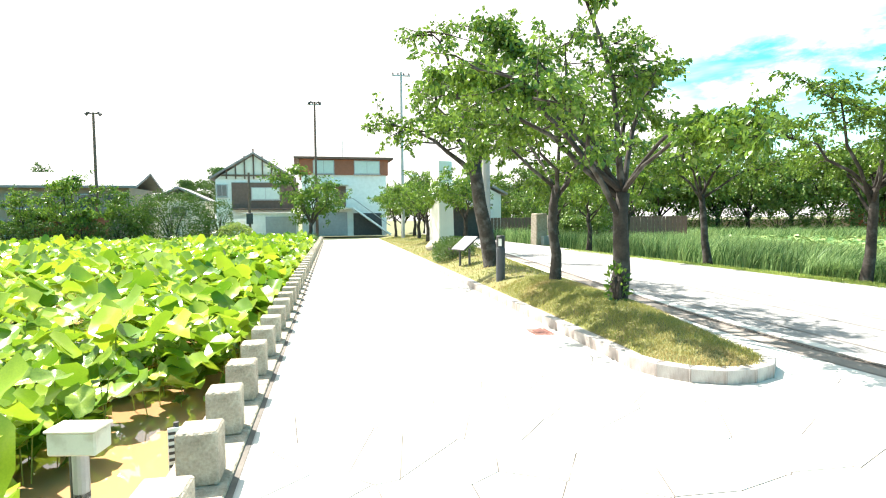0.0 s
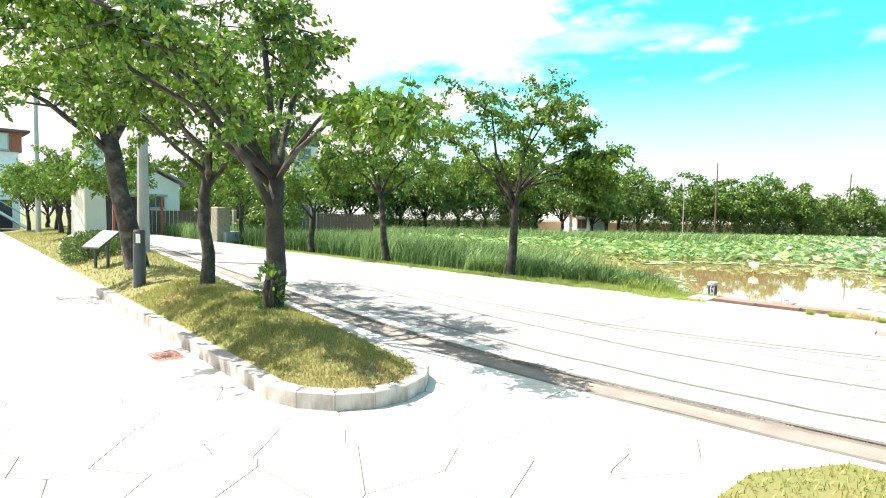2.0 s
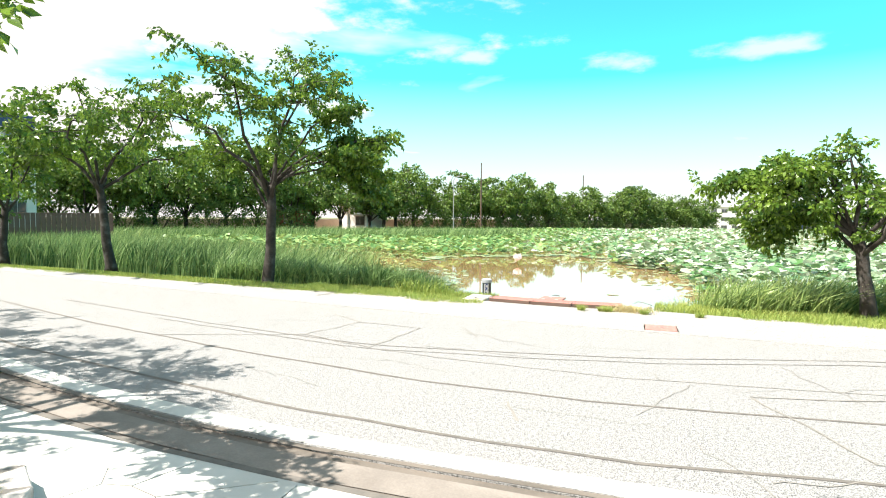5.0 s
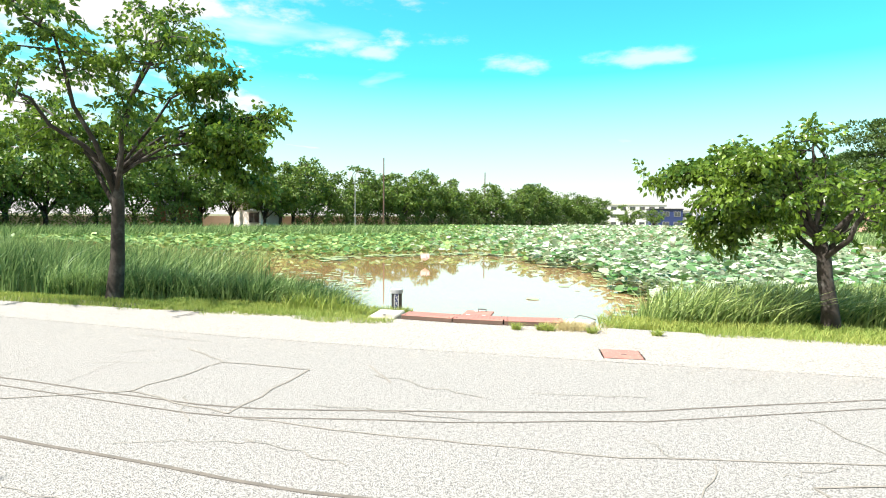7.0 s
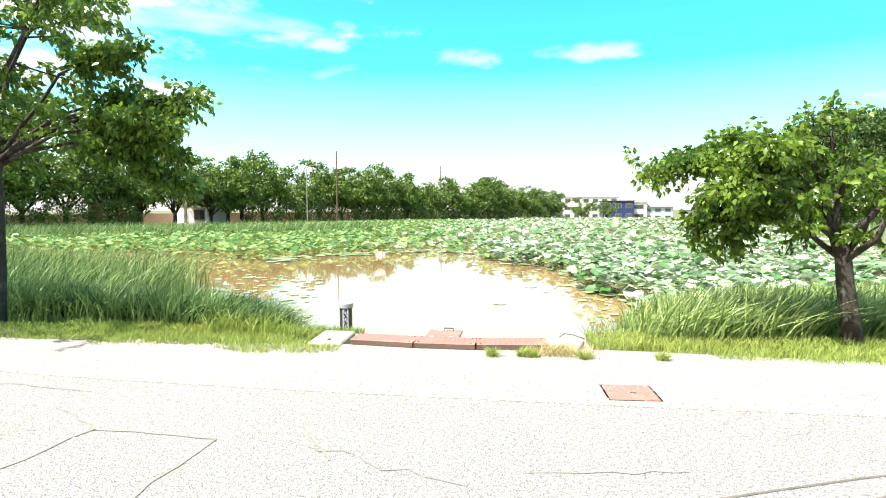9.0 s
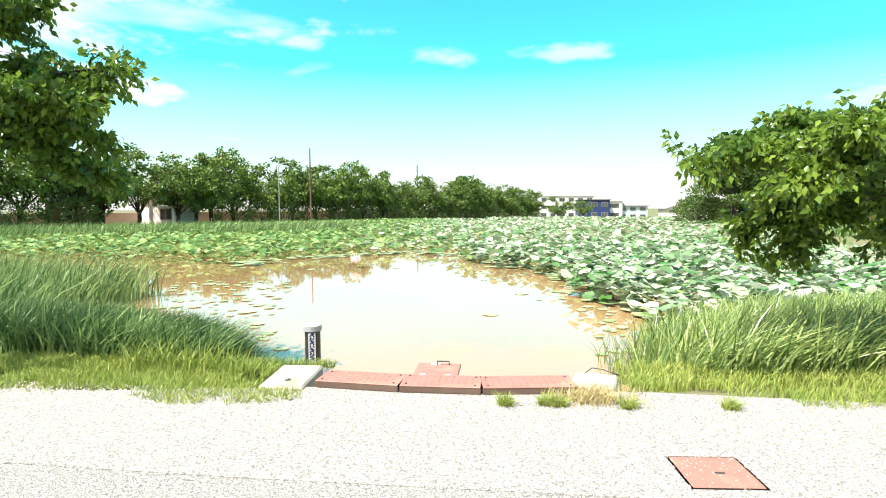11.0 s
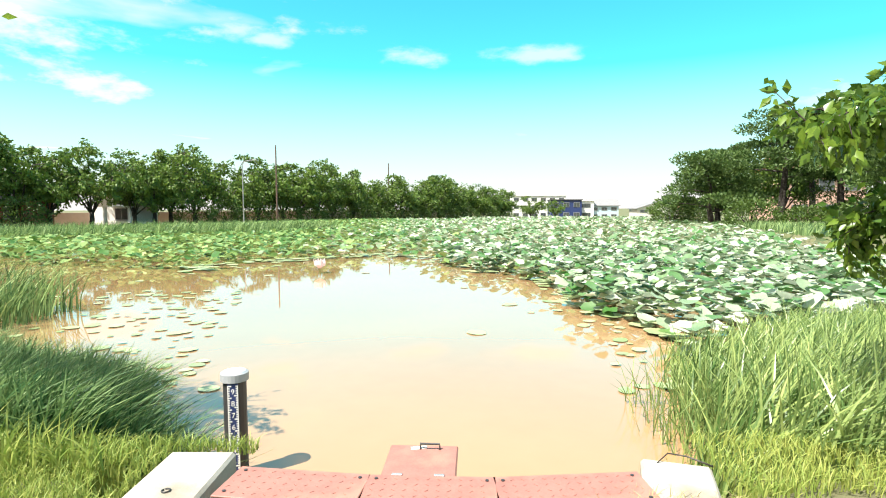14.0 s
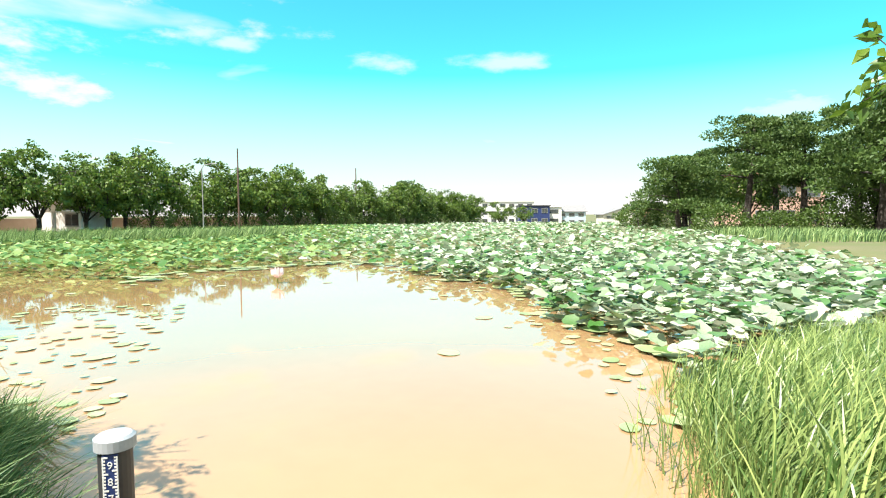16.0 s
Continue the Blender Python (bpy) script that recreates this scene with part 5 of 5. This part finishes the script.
# half-timbered house
h = tagged(new("house"), label="white and dark brown half-timbered gabled house", category="house")
part("wall", Build().box((-63, -4.3, 2.6), (8, 7.2, 6.2)), M_WHITE, h)
part("upper_wall", Build().box((-58.9, -3.2, 4.1), (0.25, 6.4, 2.6)), M_BROWN, h, "dark brown boarded wall")
gable(h, -67, -59, -7.9, -0.7, 5.8, 2.4, "x", M_ROOF)
gable_end(h, -58.95, -7.9, -0.7, 5.7, 2.4, M_CREAM)
for k in range(-3, 4):
    part("timber", Build().box((-58.9, -4.3 + k * 0.85, 6.2 + 0.35 * (3 - abs(k))), (0.14, 0.14, 0.9 + 0.7 * (3 - abs(k)))), M_BROWN, h)
part("timber", Build().box((-58.88, -4.3, 6.1), (0.14, 6.2, 0.18)), M_BROWN, h)
window(h, (-58.72, -3.2, 4.3), 2.6, 1.1, "x", True)
window(h, (-58.9, -7.3, 4.6), 0.9, 1.1, "x")
part("porch_roof", Build().box((-58.2, -3.6, 2.75), (1.6, 5.6, 0.14), bev=0.02), M_BROWN, h)
gar = tagged(new("garage"), label="white flat-roofed garage with a closed shutter", category="garage")
part("wall", Build().box((-54, -2.4, 1.05), (4, 4.6, 2.3)), M_WHITE, gar)
part("roof", Build().box((-54, -2.4, 2.25), (4.3, 4.9, 0.14), bev=0.02), M_CREAM, gar)
part("shutter", Build().box((-51.96, -1.6, 1.0), (0.1, 2.6, 1.9), bev=0.02), M_GREYP, gar)
for k in range(8):
    part("slat", Build().box((-51.90, -1.6, 0.18 + k * 0.23), (0.03, 2.56, 0.03)), M_STEEL, gar)
part("wall_side", Build().box((-54.5, -6.4, 1.3), (0.2, 3.4, 1.0)), M_WHITE, gar)
car = tagged(new("car"), label="small white car parked in front of the house", category="car")
part("body", Build().box((0, 0, 0.55), (1.6, 3.4, 0.6), bev=0.12), M_WHITE, car)
part("cabin", Build().box((0, 0.2, 1.08), (1.45, 2.1, 0.55), bev=0.12, top=0.85), M_GLASS, car)
for sx in (-0.7, 0.7):
    for sy in (-1.1, 1.1):
        w = part("wheel", Build().tube([(sx - 0.1, sy, 0.3), (sx + 0.1, sy, 0.3)], [0.3, 0.3], 14), M_DARK, car)
car.matrix_world = pose(-50.2, -5.4, -0.1)
# post with red signal lamp
lp = tagged(new("iron_lamp_post"), label="dark iron lamp post before the garage", category="lamp post")
part("shaft", Build().cyl((0, 0, -0.2), 0.12, 5.8, 10, 0.08), M_BROWN, lp)
part("arm", Build().box((0, 0, 5.4), (0.1, 1.6, 0.1)), M_BROWN, lp)
part("box", Build().box((0.1, 0, 1.9), (0.3, 0.5, 0.9), bev=0.03), M_DARK, lp)
lp.matrix_world = pose(-48, -3.9, -0.1)

# long tan house behind the lotus
h = tagged(new("house"), label="long tan house with low grey roof behind shrubs", category="house")
part("wall", Build().box((-57, -20.5, 2.3), (8, 13, 4.6)), M_TAN, h)
gable(h, -61, -53, -27, -14, 4.6, 1.3, "y", M_ROOF, 0.8)
for y in (-25, -22.4, -19.8, -17.2, -15.2):
    window(h, (-52.94, y, 3.4), 1.3, 1.1, "x")
for y in (-24, -20):
    window(h, (-52.94, y, 1.2), 1.5, 1.3, "x")
sh = tagged(new("shed"), label="orange-brown boarded shed with dark roof by the pond", category="shed")
part("wall", Build().box((-50, -17.3, 1.0), (3, 4.2, 2.0)), M_REDBR, sh)
part("roof", Build().box((-50, -17.3, 2.1), (3.6, 4.8, 0.18), bev=0.03), M_BROWN, sh)
h = tagged(new("house"), label="distant low house with grey tiled roof", category="house")
part("wall", Build().box((-66, -12, 1.8), (6, 5, 3.8)), M_CREAM, h)
gable(h, -69, -63, -14.5, -9.5, 3.7, 1.3, "x", M_ROOF)
window(h, (-62.95, -12, 2.6), 1.3, 1.0, "x")

# sheds and wall beyond the road
h = tagged(new("house"), label="cream house with brown timber posts beyond the road", category="house")
part("wall", Build().box((-53, 15.5, 1.9), (6, 6, 4.0)), M_CREAM, h)
gable(h, -56, -50, 12.5, 18.5, 3.9, 1.6, "x", M_ROOF)
gable_end(h, -49.95, 12.5, 18.5, 3.8, 1.5, M_CREAM)
window(h, (-49.95, 14.2, 2.4), 1.1, 1.0, "x"); window(h, (-49.95, 16.6, 2.4), 1.3, 1.0, "x")
fence = tagged(new("fence"), label="dark brown boarded fence beyond the road", category="fence")
for k in range(60):
    b = part("board", Build().box((0, 0, 0.85), (0.04, 0.26, 1.8), bev=0.005), M_BROWN, fence) if k == 0 else part("board", fence.children[0].data, None, fence)
    b.matrix_local = pose(-45.5 + k * 0.10, 14.8 + k * 0.27, -0.1, 0, 0, -20)
lst = tagged(new("shed"), label="dark open shed with red-brown posts beyond the road", category="shed")
part("roof", Build().box((-44, 13.2, 2.7), (3.4, 3.6, 0.16), bev=0.02), M_ROOF, lst)
part("back", Build().box((-45.5, 13.2, 1.25), (0.12, 3.2, 2.7)), M_DARK, lst)
for y in (11.7, 14.7):
    part("post", Build().box((-42.6, y, 1.2), (0.14, 0.14, 2.8)), M_REDBR, lst)
st = tagged(new("stone_monument"), label="grey stone monument with plinth beside the road", category="monument")
part("slab", Build().box((0, 0, 0.95), (0.6, 1.0, 2.0), bev=0.05, top=0.92), M_STONE, st)
part("plinth", Build().box((0.1, 0.7, 0.25), (0.8, 1.6, 0.6), bev=0.03), M_GREYP, st)
st.matrix_world = pose(-32.6, 14.6, -0.05, 0, 0, 20)
h = tagged(new("tall_building"), label="tall grey building with navy blue top beyond trees", category="building")
part("wall", Build().box((-56, 33, 4.4), (3, 3.2, 9.0)), M_CREAM, h)
part("sign_top", Build().box((-56, 33, 9.5), (3.2, 3.4, 1.2), bev=0.05), M_NAVY, h)
for z in (2, 5, 8):
    window(h, (-54.45, 33, z), 1.4, 1.2, "x")

# houses on the far bank, seen among the trees
h = tagged(new("house"), label="white house with red-tiled roof among far trees", category="house")
part("wall", Build().box((-47, 77.5, 1.2), (5, 5, 4.0)), M_WHITE, h)
gable(h, -49.5, -44.5, 75, 80, 3.2, 1.6, "x", M_TILE)
window(h, (-46, 74.95, 0.9), 1.5, 1.3, "y"); window(h, (-46, 74.95, 2.5), 1.5, 0.9, "y")
part("porch", Build().box((-45.5, 74.1, 1.8), (3.4, 1.8, 0.16)), M_WHITE, h)
for x in (-47, -44):
    part("column", Build().box((x, 73.4, 0.4), (0.3, 0.3, 2.8)), M_WHITE, h)
h = tagged(new("house"), label="orange-walled low house behind the reed bed", category="house")
part("wall", Build().box((-51, 66, 0.9), (4, 4, 3.0)), M_REDBR, h)
gable(h, -53, -49, 64, 68, 2.4, 1.2, "x", M_ROOF)
window(h, (-50.4, 63.95, 1.2), 1.4, 1.1, "y")
wall = tagged(new("garden_wall"), label="long grey garden wall behind the far trees", category="wall")
part("wall", Build().box((0, 0, 0.5), (150, 0.25, 3.0), bev=0.03), M_TAN, wall)
wall.matrix_world = pose(-46, 88, -0.9, 0, 0, 59)

def block(x, y, sx, sy, z0, z1, material, label, floors, bays, roof="flat", roofmat=None, gdir="x"):
    """A far building with its rows of windows."""
    b = tagged(new("apartment_building" if floors > 2 else "house"), label=label, category="building" if floors > 2 else "house")
    part("wall", Build().box((x, y, (z0 + z1) / 2), (sx, sy, z1 - z0)), material, b)
    if roof == "flat":
        part("roof", Build().box((x, y, z1 + 0.15), (sx + 0.6, sy + 0.6, 0.3), bev=0.05), roofmat or M_CREAM, b)
    else:
        gable(b, x - sx / 2, x + sx / 2, y - sy / 2, y + sy / 2, z1, 2.0, gdir, roofmat or M_ROOF)
        if gdir == "y":
            gable_end(b, y - sy / 2 - 0.02, x - sx / 2, x + sx / 2, z1, 2.0, material, "y")
    fh = (z1 - z0) / floors
    for i in range(floors):
        for k in range(bays):
            window(b, (x - sx / 2 + sx * (k + 0.5) / bays, y - sy / 2 - 0.04, z0 + fh * (i + 0.55)), sx / bays * 0.55, fh * 0.42, "y", sill=False)
FZ = -2.6
block(17, 214, 22, 10, FZ, 5.4, M_WHITE, "white three-storey apartment block across the pond", 3, 7)
block(24.5, 190, 9.5, 8, FZ, 3.6, M_NAVY, "dark blue-grey house with wide windows across the pond", 2, 3, roofmat=M_DARK)
block(37.5, 196, 9, 8, FZ, 1.9, M_BLUEW, "pale blue two-storey house across the pond", 2, 3, "gable", M_ROOF, "x")
block(31.5, 195, 5, 8, FZ, 3.3, M_WHITE, "white house beside the blue one across the pond", 2, 1)
block(52, 190, 12, 9, FZ, 0.9, M_CREAM, "cream gabled house across the pond", 2, 3, "gable", M_ROOF, "y")
block(64, 200, 9, 9, FZ, 0.4, M_TAN, "low tan house across the pond", 1, 2, "gable", M_TILE, "x")
block(5, 215, 9, 9, FZ, 2.2, M_CREAM, "grey-roofed house at the end of the pond", 2, 2, "gable", M_ROOF, "y")
block(38.0, 84, 9, 9, -0.6, 5.4, M_PINKW, "orange-pink house behind the pines", 2, 3, "gable", M_TILE, "x")

# ---- shrubs and trees at the end of the lotus pond ----
def placed(x, y, z, m, label, rz, s, group=""):
    tree(x, y, z, m, label, rz, s, "broadleaf_tree", "tree", group)
mid_trees = [tree_parts(140 + k, 5.2, 1.2, 0.14, 2.3, 5200, 0.20, (0.03, 0), 8, low=1.0) for k in range(2)]
placed(-46.5, -16.3, -0.1, mid_trees[0], "rounded green tree beside the tan house", 0, 1.0)
placed(-47.5, -12.6, -0.1, mid_trees[1], "small green tree at the end of the lotus pond", 60, 0.8)
placed(-49.0, 0.9, -0.1, mid_trees[1], "green garden tree before the white house", 110, 1.25)
placed(-47.5, -19.5, -0.1, mid_trees[1], "small green tree before the tan house", 200, 0.8)
placed(-47.5, -24.5, -0.1, mid_trees[0], "rounded green tree at the end of the pond", 250, 0.9)
placed(-47.5, -31.0, -0.1, mid_trees[0], "rounded green tree at the end of the pond", 30, 1.1)
bush(-46.5, -9.4, -0.1, 2.0, 3.1, 2.3, 9000, 0.16, "broad dark green shrub at the pond end", M_BUSH, 60)
bush(-48.0, -6.2, -0.1, 1.0, 1.0, 1.9, 3500, 0.12, "rounded clipped evergreen bush before the house", M_BUSH, 61, box_like=True)
bush(-46.0, -4.9, -0.1, 1.0, 1.3, 0.9, 3000, 0.13, "light green shrub beside the reeds", M_VERGE, 62)
rr = np.random.default_rng(70)
for k in range(11):
    bush(-46.3 + rr.normal(0, 0.5), -13 - 2.4 * k, -0.1, 1.0, 1.5, 0.9 + 0.3 * rr.random(), 2200, 0.16, "dark green hedge shrub along the pond end", M_BUSH, 71 + k, "hedge_shrub", "hedge")
field("reeds", 5000, (-47.5, -44.5), (-8, 1.3), 1.0, 0.03, (0.1, 0.1), M_REED, "green reeds at the end of the lotus pond", "reeds", lambda x, y, r: y < left_edge(x) - 0.5, lambda x, y: WATER + 0.3, seed=90)

# ---- pines ----
def pine_parts(seed, H, r0, spread, lean, n=11, first=0.45, flat=0.22):
    """A pine: bare reddish trunk, level limbs, and flat pads of needles with gaps between."""
    r = np.random.default_rng(seed)
    wood = Build()
    tr = [np.array([lean[0] * H * u * u + r.normal(0, 0.08), lean[1] * H * u * u, H * u - 0.2]) for u in np.linspace(0, 0.97, 8)]
    wood.tube(tr, [r0 * (1.15 - 0.95 * k / 7) for k in range(8)], 9)
    pos, out = [], []
    for k in range(n):
        u = first + (1 - first) * (k + 0.3 * r.random()) / n
        i = min(6, int(u * 7)); st = tr[i] + (tr[i + 1] - tr[i]) * (u * 7 - i)
        az = k * 2.4 + r.normal(0, 0.3)
        ln = spread * (1.05 - 0.75 * (u - first) / (1 - first)) * r.uniform(0.7, 1.1)
        en = st + np.array([math.cos(az) * ln, math.sin(az) * ln, 0.10 * ln])
        wood.tube([st, (st + en) / 2 + np.array([0, 0, 0.15]), en], [r0 * 0.32, r0 * 0.22, r0 * 0.07], 6)
        for q in range(5):
            c = st + (en - st) * r.uniform(0.35, 1.05) + np.array([r.normal(0, 0.22 * spread), r.normal(0, 0.22 * spread), r.uniform(-0.1, 0.3)])
            m = 170
            rad = spread * r.uniform(0.2, 0.34)
            d = r.normal(0, 1, (m, 3)); d /= np.linalg.norm(d, axis=1)[:, None]
            pos.append(c + d * (r.uniform(0.3, 1, m) ** 0.5)[:, None] * np.array([rad, rad, rad * flat * 2]))
            out.append(d * 0.5 + np.array([0, 0, 0.6]))
    pos, out = np.concatenate(pos), np.concatenate(out)
    v, f = leaf_cloud(r, pos, 0.30, out, 0.0, 0.24)
    return wood.mesh("trunk", M_BARK, True), arrays("crown", v, f, M_PINE, False)
PN = [pine_parts(200, 11.0, 0.32, 4.0, (0.05, 0.0), 12, 0.45), pine_parts(201, 7.0, 0.26, 4.2, (-0.14, 0.0), 11, 0.22), pine_parts(202, 9.5, 0.30, 3.6, (0.0, 0.05), 12, 0.35)]
for x, y, k, rz, s in ((24.0, 62.5, 0, 0, 1.0), (19.5, 66.5, 1, 0, 1.05), (22.0, 71.0, 1, 40, 1.1), (27.5, 60.0, 0, 80, 0.95), (28.0, 52.0, 2, 160, 1.15), (30.5, 48.0, 2, 20, 1.2), (30.0, 57.0, 0, 210, 0.95), (33.0, 42.0, 2, 90, 1.2), (26.0, 78.0, 2, 250, 1.0), (31.0, 70.0, 0, 150, 1.0)):
    tree(x, y, -0.5, PN[k], "spreading dark green pine with flat needle pads", rz, s, "pine_tree", "tree", "pines on the bank")
tree(-13.5, 150, -2.1, PN[2], "tall dark pine behind the far bank trees", 0, 1.25, "pine_tree")
for x, y, s in ((-78, -13, 0.8), (-76, -8.5, 0.95)):
    tree(x, y, -0.6, PN[2], "dark conifer behind the houses", x * 7, s, "pine_tree")
for k, (x, y, sx, sz) in enumerate(((19.5, 58.5, 2.2, 1.6), (22.5, 56, 2.0, 1.2), (25.5, 54, 2.4, 1.5), (17.5, 72, 2.2, 1.8), (29, 46, 2.5, 1.6), (20.5, 76, 2.4, 1.6), (25, 83, 2.6, 1.8), (30, 54, 2.5, 2.2), (32, 50.5, 2.5, 2.2), (34, 47, 2.5, 2.2), (28, 63, 2.6, 2.2), (31, 60, 2.6, 2.3), (34, 55, 2.8, 2.4))):
    bush(x, y, -0.55, sx, sx, sz, 2600, 0.22, "dark green undergrowth shrub below the pines", M_BUSH, 120 + k)
for k in range(30):
    if k in (9, 10, 11):
        continue
    bush(-68 + 2.45 * k + rr.normal(0, 0.8), 29 + 4.1 * k, land(-75, 29 + 4.1 * k) - 0.1, 2.5, 2.7, 1.75 + 0.5 * rr.random(), 2300, 0.26, "dark green undergrowth shrub on the far bank", M_BUSH, 140 + k)
field("bank_grass", 16000, (8, 34), (40, 104), 0.7, 0.03, (0.2, 0.0), M_REED, "long bright green grass on the pond bank", "grass", lambda x, y, r: east_bank(y) - 1.5 < x < east_bank(y) + 8, lambda x, y: land(x, y) if land(x, y) > -0.9 or y > 95 else -0.8, seed=160)
field("bank_grass", 8000, (-14, 26), (101, 112), 0.8, 0.05, (0.2, 0.0), M_VERGE, "long yellow-green grass at the far pond end", "grass", None, lambda x, y: land(x, y), seed=161)
# trees that close the view behind the houses
back = far
for k, (x, y, s) in enumerate(((-84, -40, 1.3), (-84, 8, 1.2), (-72, 16, 1.2), (-70, 24, 1.3), (-78, 34, 1.3), (-62, 22, 1.1), (-60, 28, 1.0), (-48, 22, 0.9), (-52, 27, 1.0), (-42, 21.5, 0.8), (-37, 21, 0.75), (-66, 12, 1.1), (12, 170, 1.2), (20, 178, 1.0), (48, 175, 0.8), (60, 178, 0.9), (75, 180, 1.3), (82, 170, 1.4), (3, 172, 1.1), (31.5, 57, 1.4), (34.5, 52, 1.6), (38, 58, 1.6), (29, 72, 1.3), (44, 120, 1.3), (40, 100, 1.3), (48, 92, 1.2))):
    tree(x, y, land(x, y) - 0.05, back[k % 3], "green broadleaf tree closing the view behind houses", k * 50, s, "broadleaf_tree", "tree", "background trees")
bush(-66, -25.5, -0.5, 1.2, 1.3, 4.6, 4500, 0.25, "narrow dark conifer behind the tan house", M_PINE, 180, "conifer", "tree")
w2 = tagged(new("garden_wall"), label="grey-brown garden wall beyond the roadside trees", category="wall")
part("wall", Build().box((0, 0, 0.8), (34, 0.25, 2.6), bev=0.03), M_TAN, w2)
w2.matrix_world = pose(-58, 25.5, -0.3, 0, 0, 160)
for k in range(12):
    bush(-44 - 2.4 * k + rr.normal(0, 0.4), 20.5 + 0.85 * k, -0.35, 1.7, 1.6, 1.1 + 0.4 * rr.random(), 1700, 0.2, "dark green shrub before the garden wall", M_BUSH, 190 + k)

# ---- irregular flagstones of the walk at the crossing ----
def clipped(poly, a, b, c):
    """The part of a convex outline where a*x + b*y < c."""
    out = []
    for p, q in zip(poly, poly[1:] + poly[:1]):
        fp, fq = a * p[0] + b * p[1] - c, a * q[0] + b * q[1] - c
        if fp <= 0:
            out.append(p)
        if (fp < 0) != (fq < 0) and fp != fq:
            t = fp / (fp - fq)
            out.append((p[0] + (q[0] - p[0]) * t, p[1] + (q[1] - p[1]) * t))
    return out
rng = np.random.default_rng(77)
seeds = [(-8.6 + 0.62 * i + 0.31 * (j % 2) + rng.uniform(-0.33, 0.33), -0.75 + 0.52 * j + rng.uniform(-0.28, 0.28)) for i in range(16) for j in range(13)]
bed_ = Build(); bed_.add([(x, left_edge(x) + 0.05, 0.0025) for x in (-8.4, 0.9)] + [(0.9, 2.2, 0.0025), (-1.5, 3.3, 0.0025), (-1.95, 5.55, 0.0025), (-5.0, 5.62, 0.0025), (-5.2, 3.4, 0.0025), (-8.4, 3.5, 0.0025)], [tuple(range(8))])
part("mortar_bed", bed_, M_MORTAR, walkway, "grey recessed mortar between flagstones")
for k, (sx_, sy_) in enumerate(seeds):
    cell = [(sx_ - 0.9, sy_ - 0.9), (sx_ + 0.9, sy_ - 0.9), (sx_ + 0.9, sy_ + 0.9), (sx_ - 0.9, sy_ + 0.9)]
    for q, (ox, oy) in enumerate(seeds):
        dx, dy = ox - sx_, oy - sy_
        ln = math.hypot(dx, dy)
        if q != k and ln < 1.8 and cell:
            cell = clipped(cell, dx / ln, dy / ln, (dx * (ox + sx_) + dy * (oy + sy_)) / (2 * ln) - 0.0055)
    cell = clipped(cell, -0.0565, -1.0, -(left_edge(0) + 0.05)) if cell else cell
    for lim in ((0.0, 1.0, 5.68), (-0.20, 1.0, 6.7)):
        cell = clipped(cell, *lim) if cell else cell
    cell = clipped(cell, 1.0, 0.0, 0.85) if cell else cell
    cell = clipped(cell, -1.0, 0.0, 8.35) if cell else cell
    if len(cell) < 3 or (sx_ < -5.3 and sy_ > 4.35) or (sx_ > -1.0 and sy_ > 3.0):
        continue
    part("flagstone", Build().prism(cell, -0.02, 0.0065 + 0.0012 * rng.random()), M_FLAG, walkway)
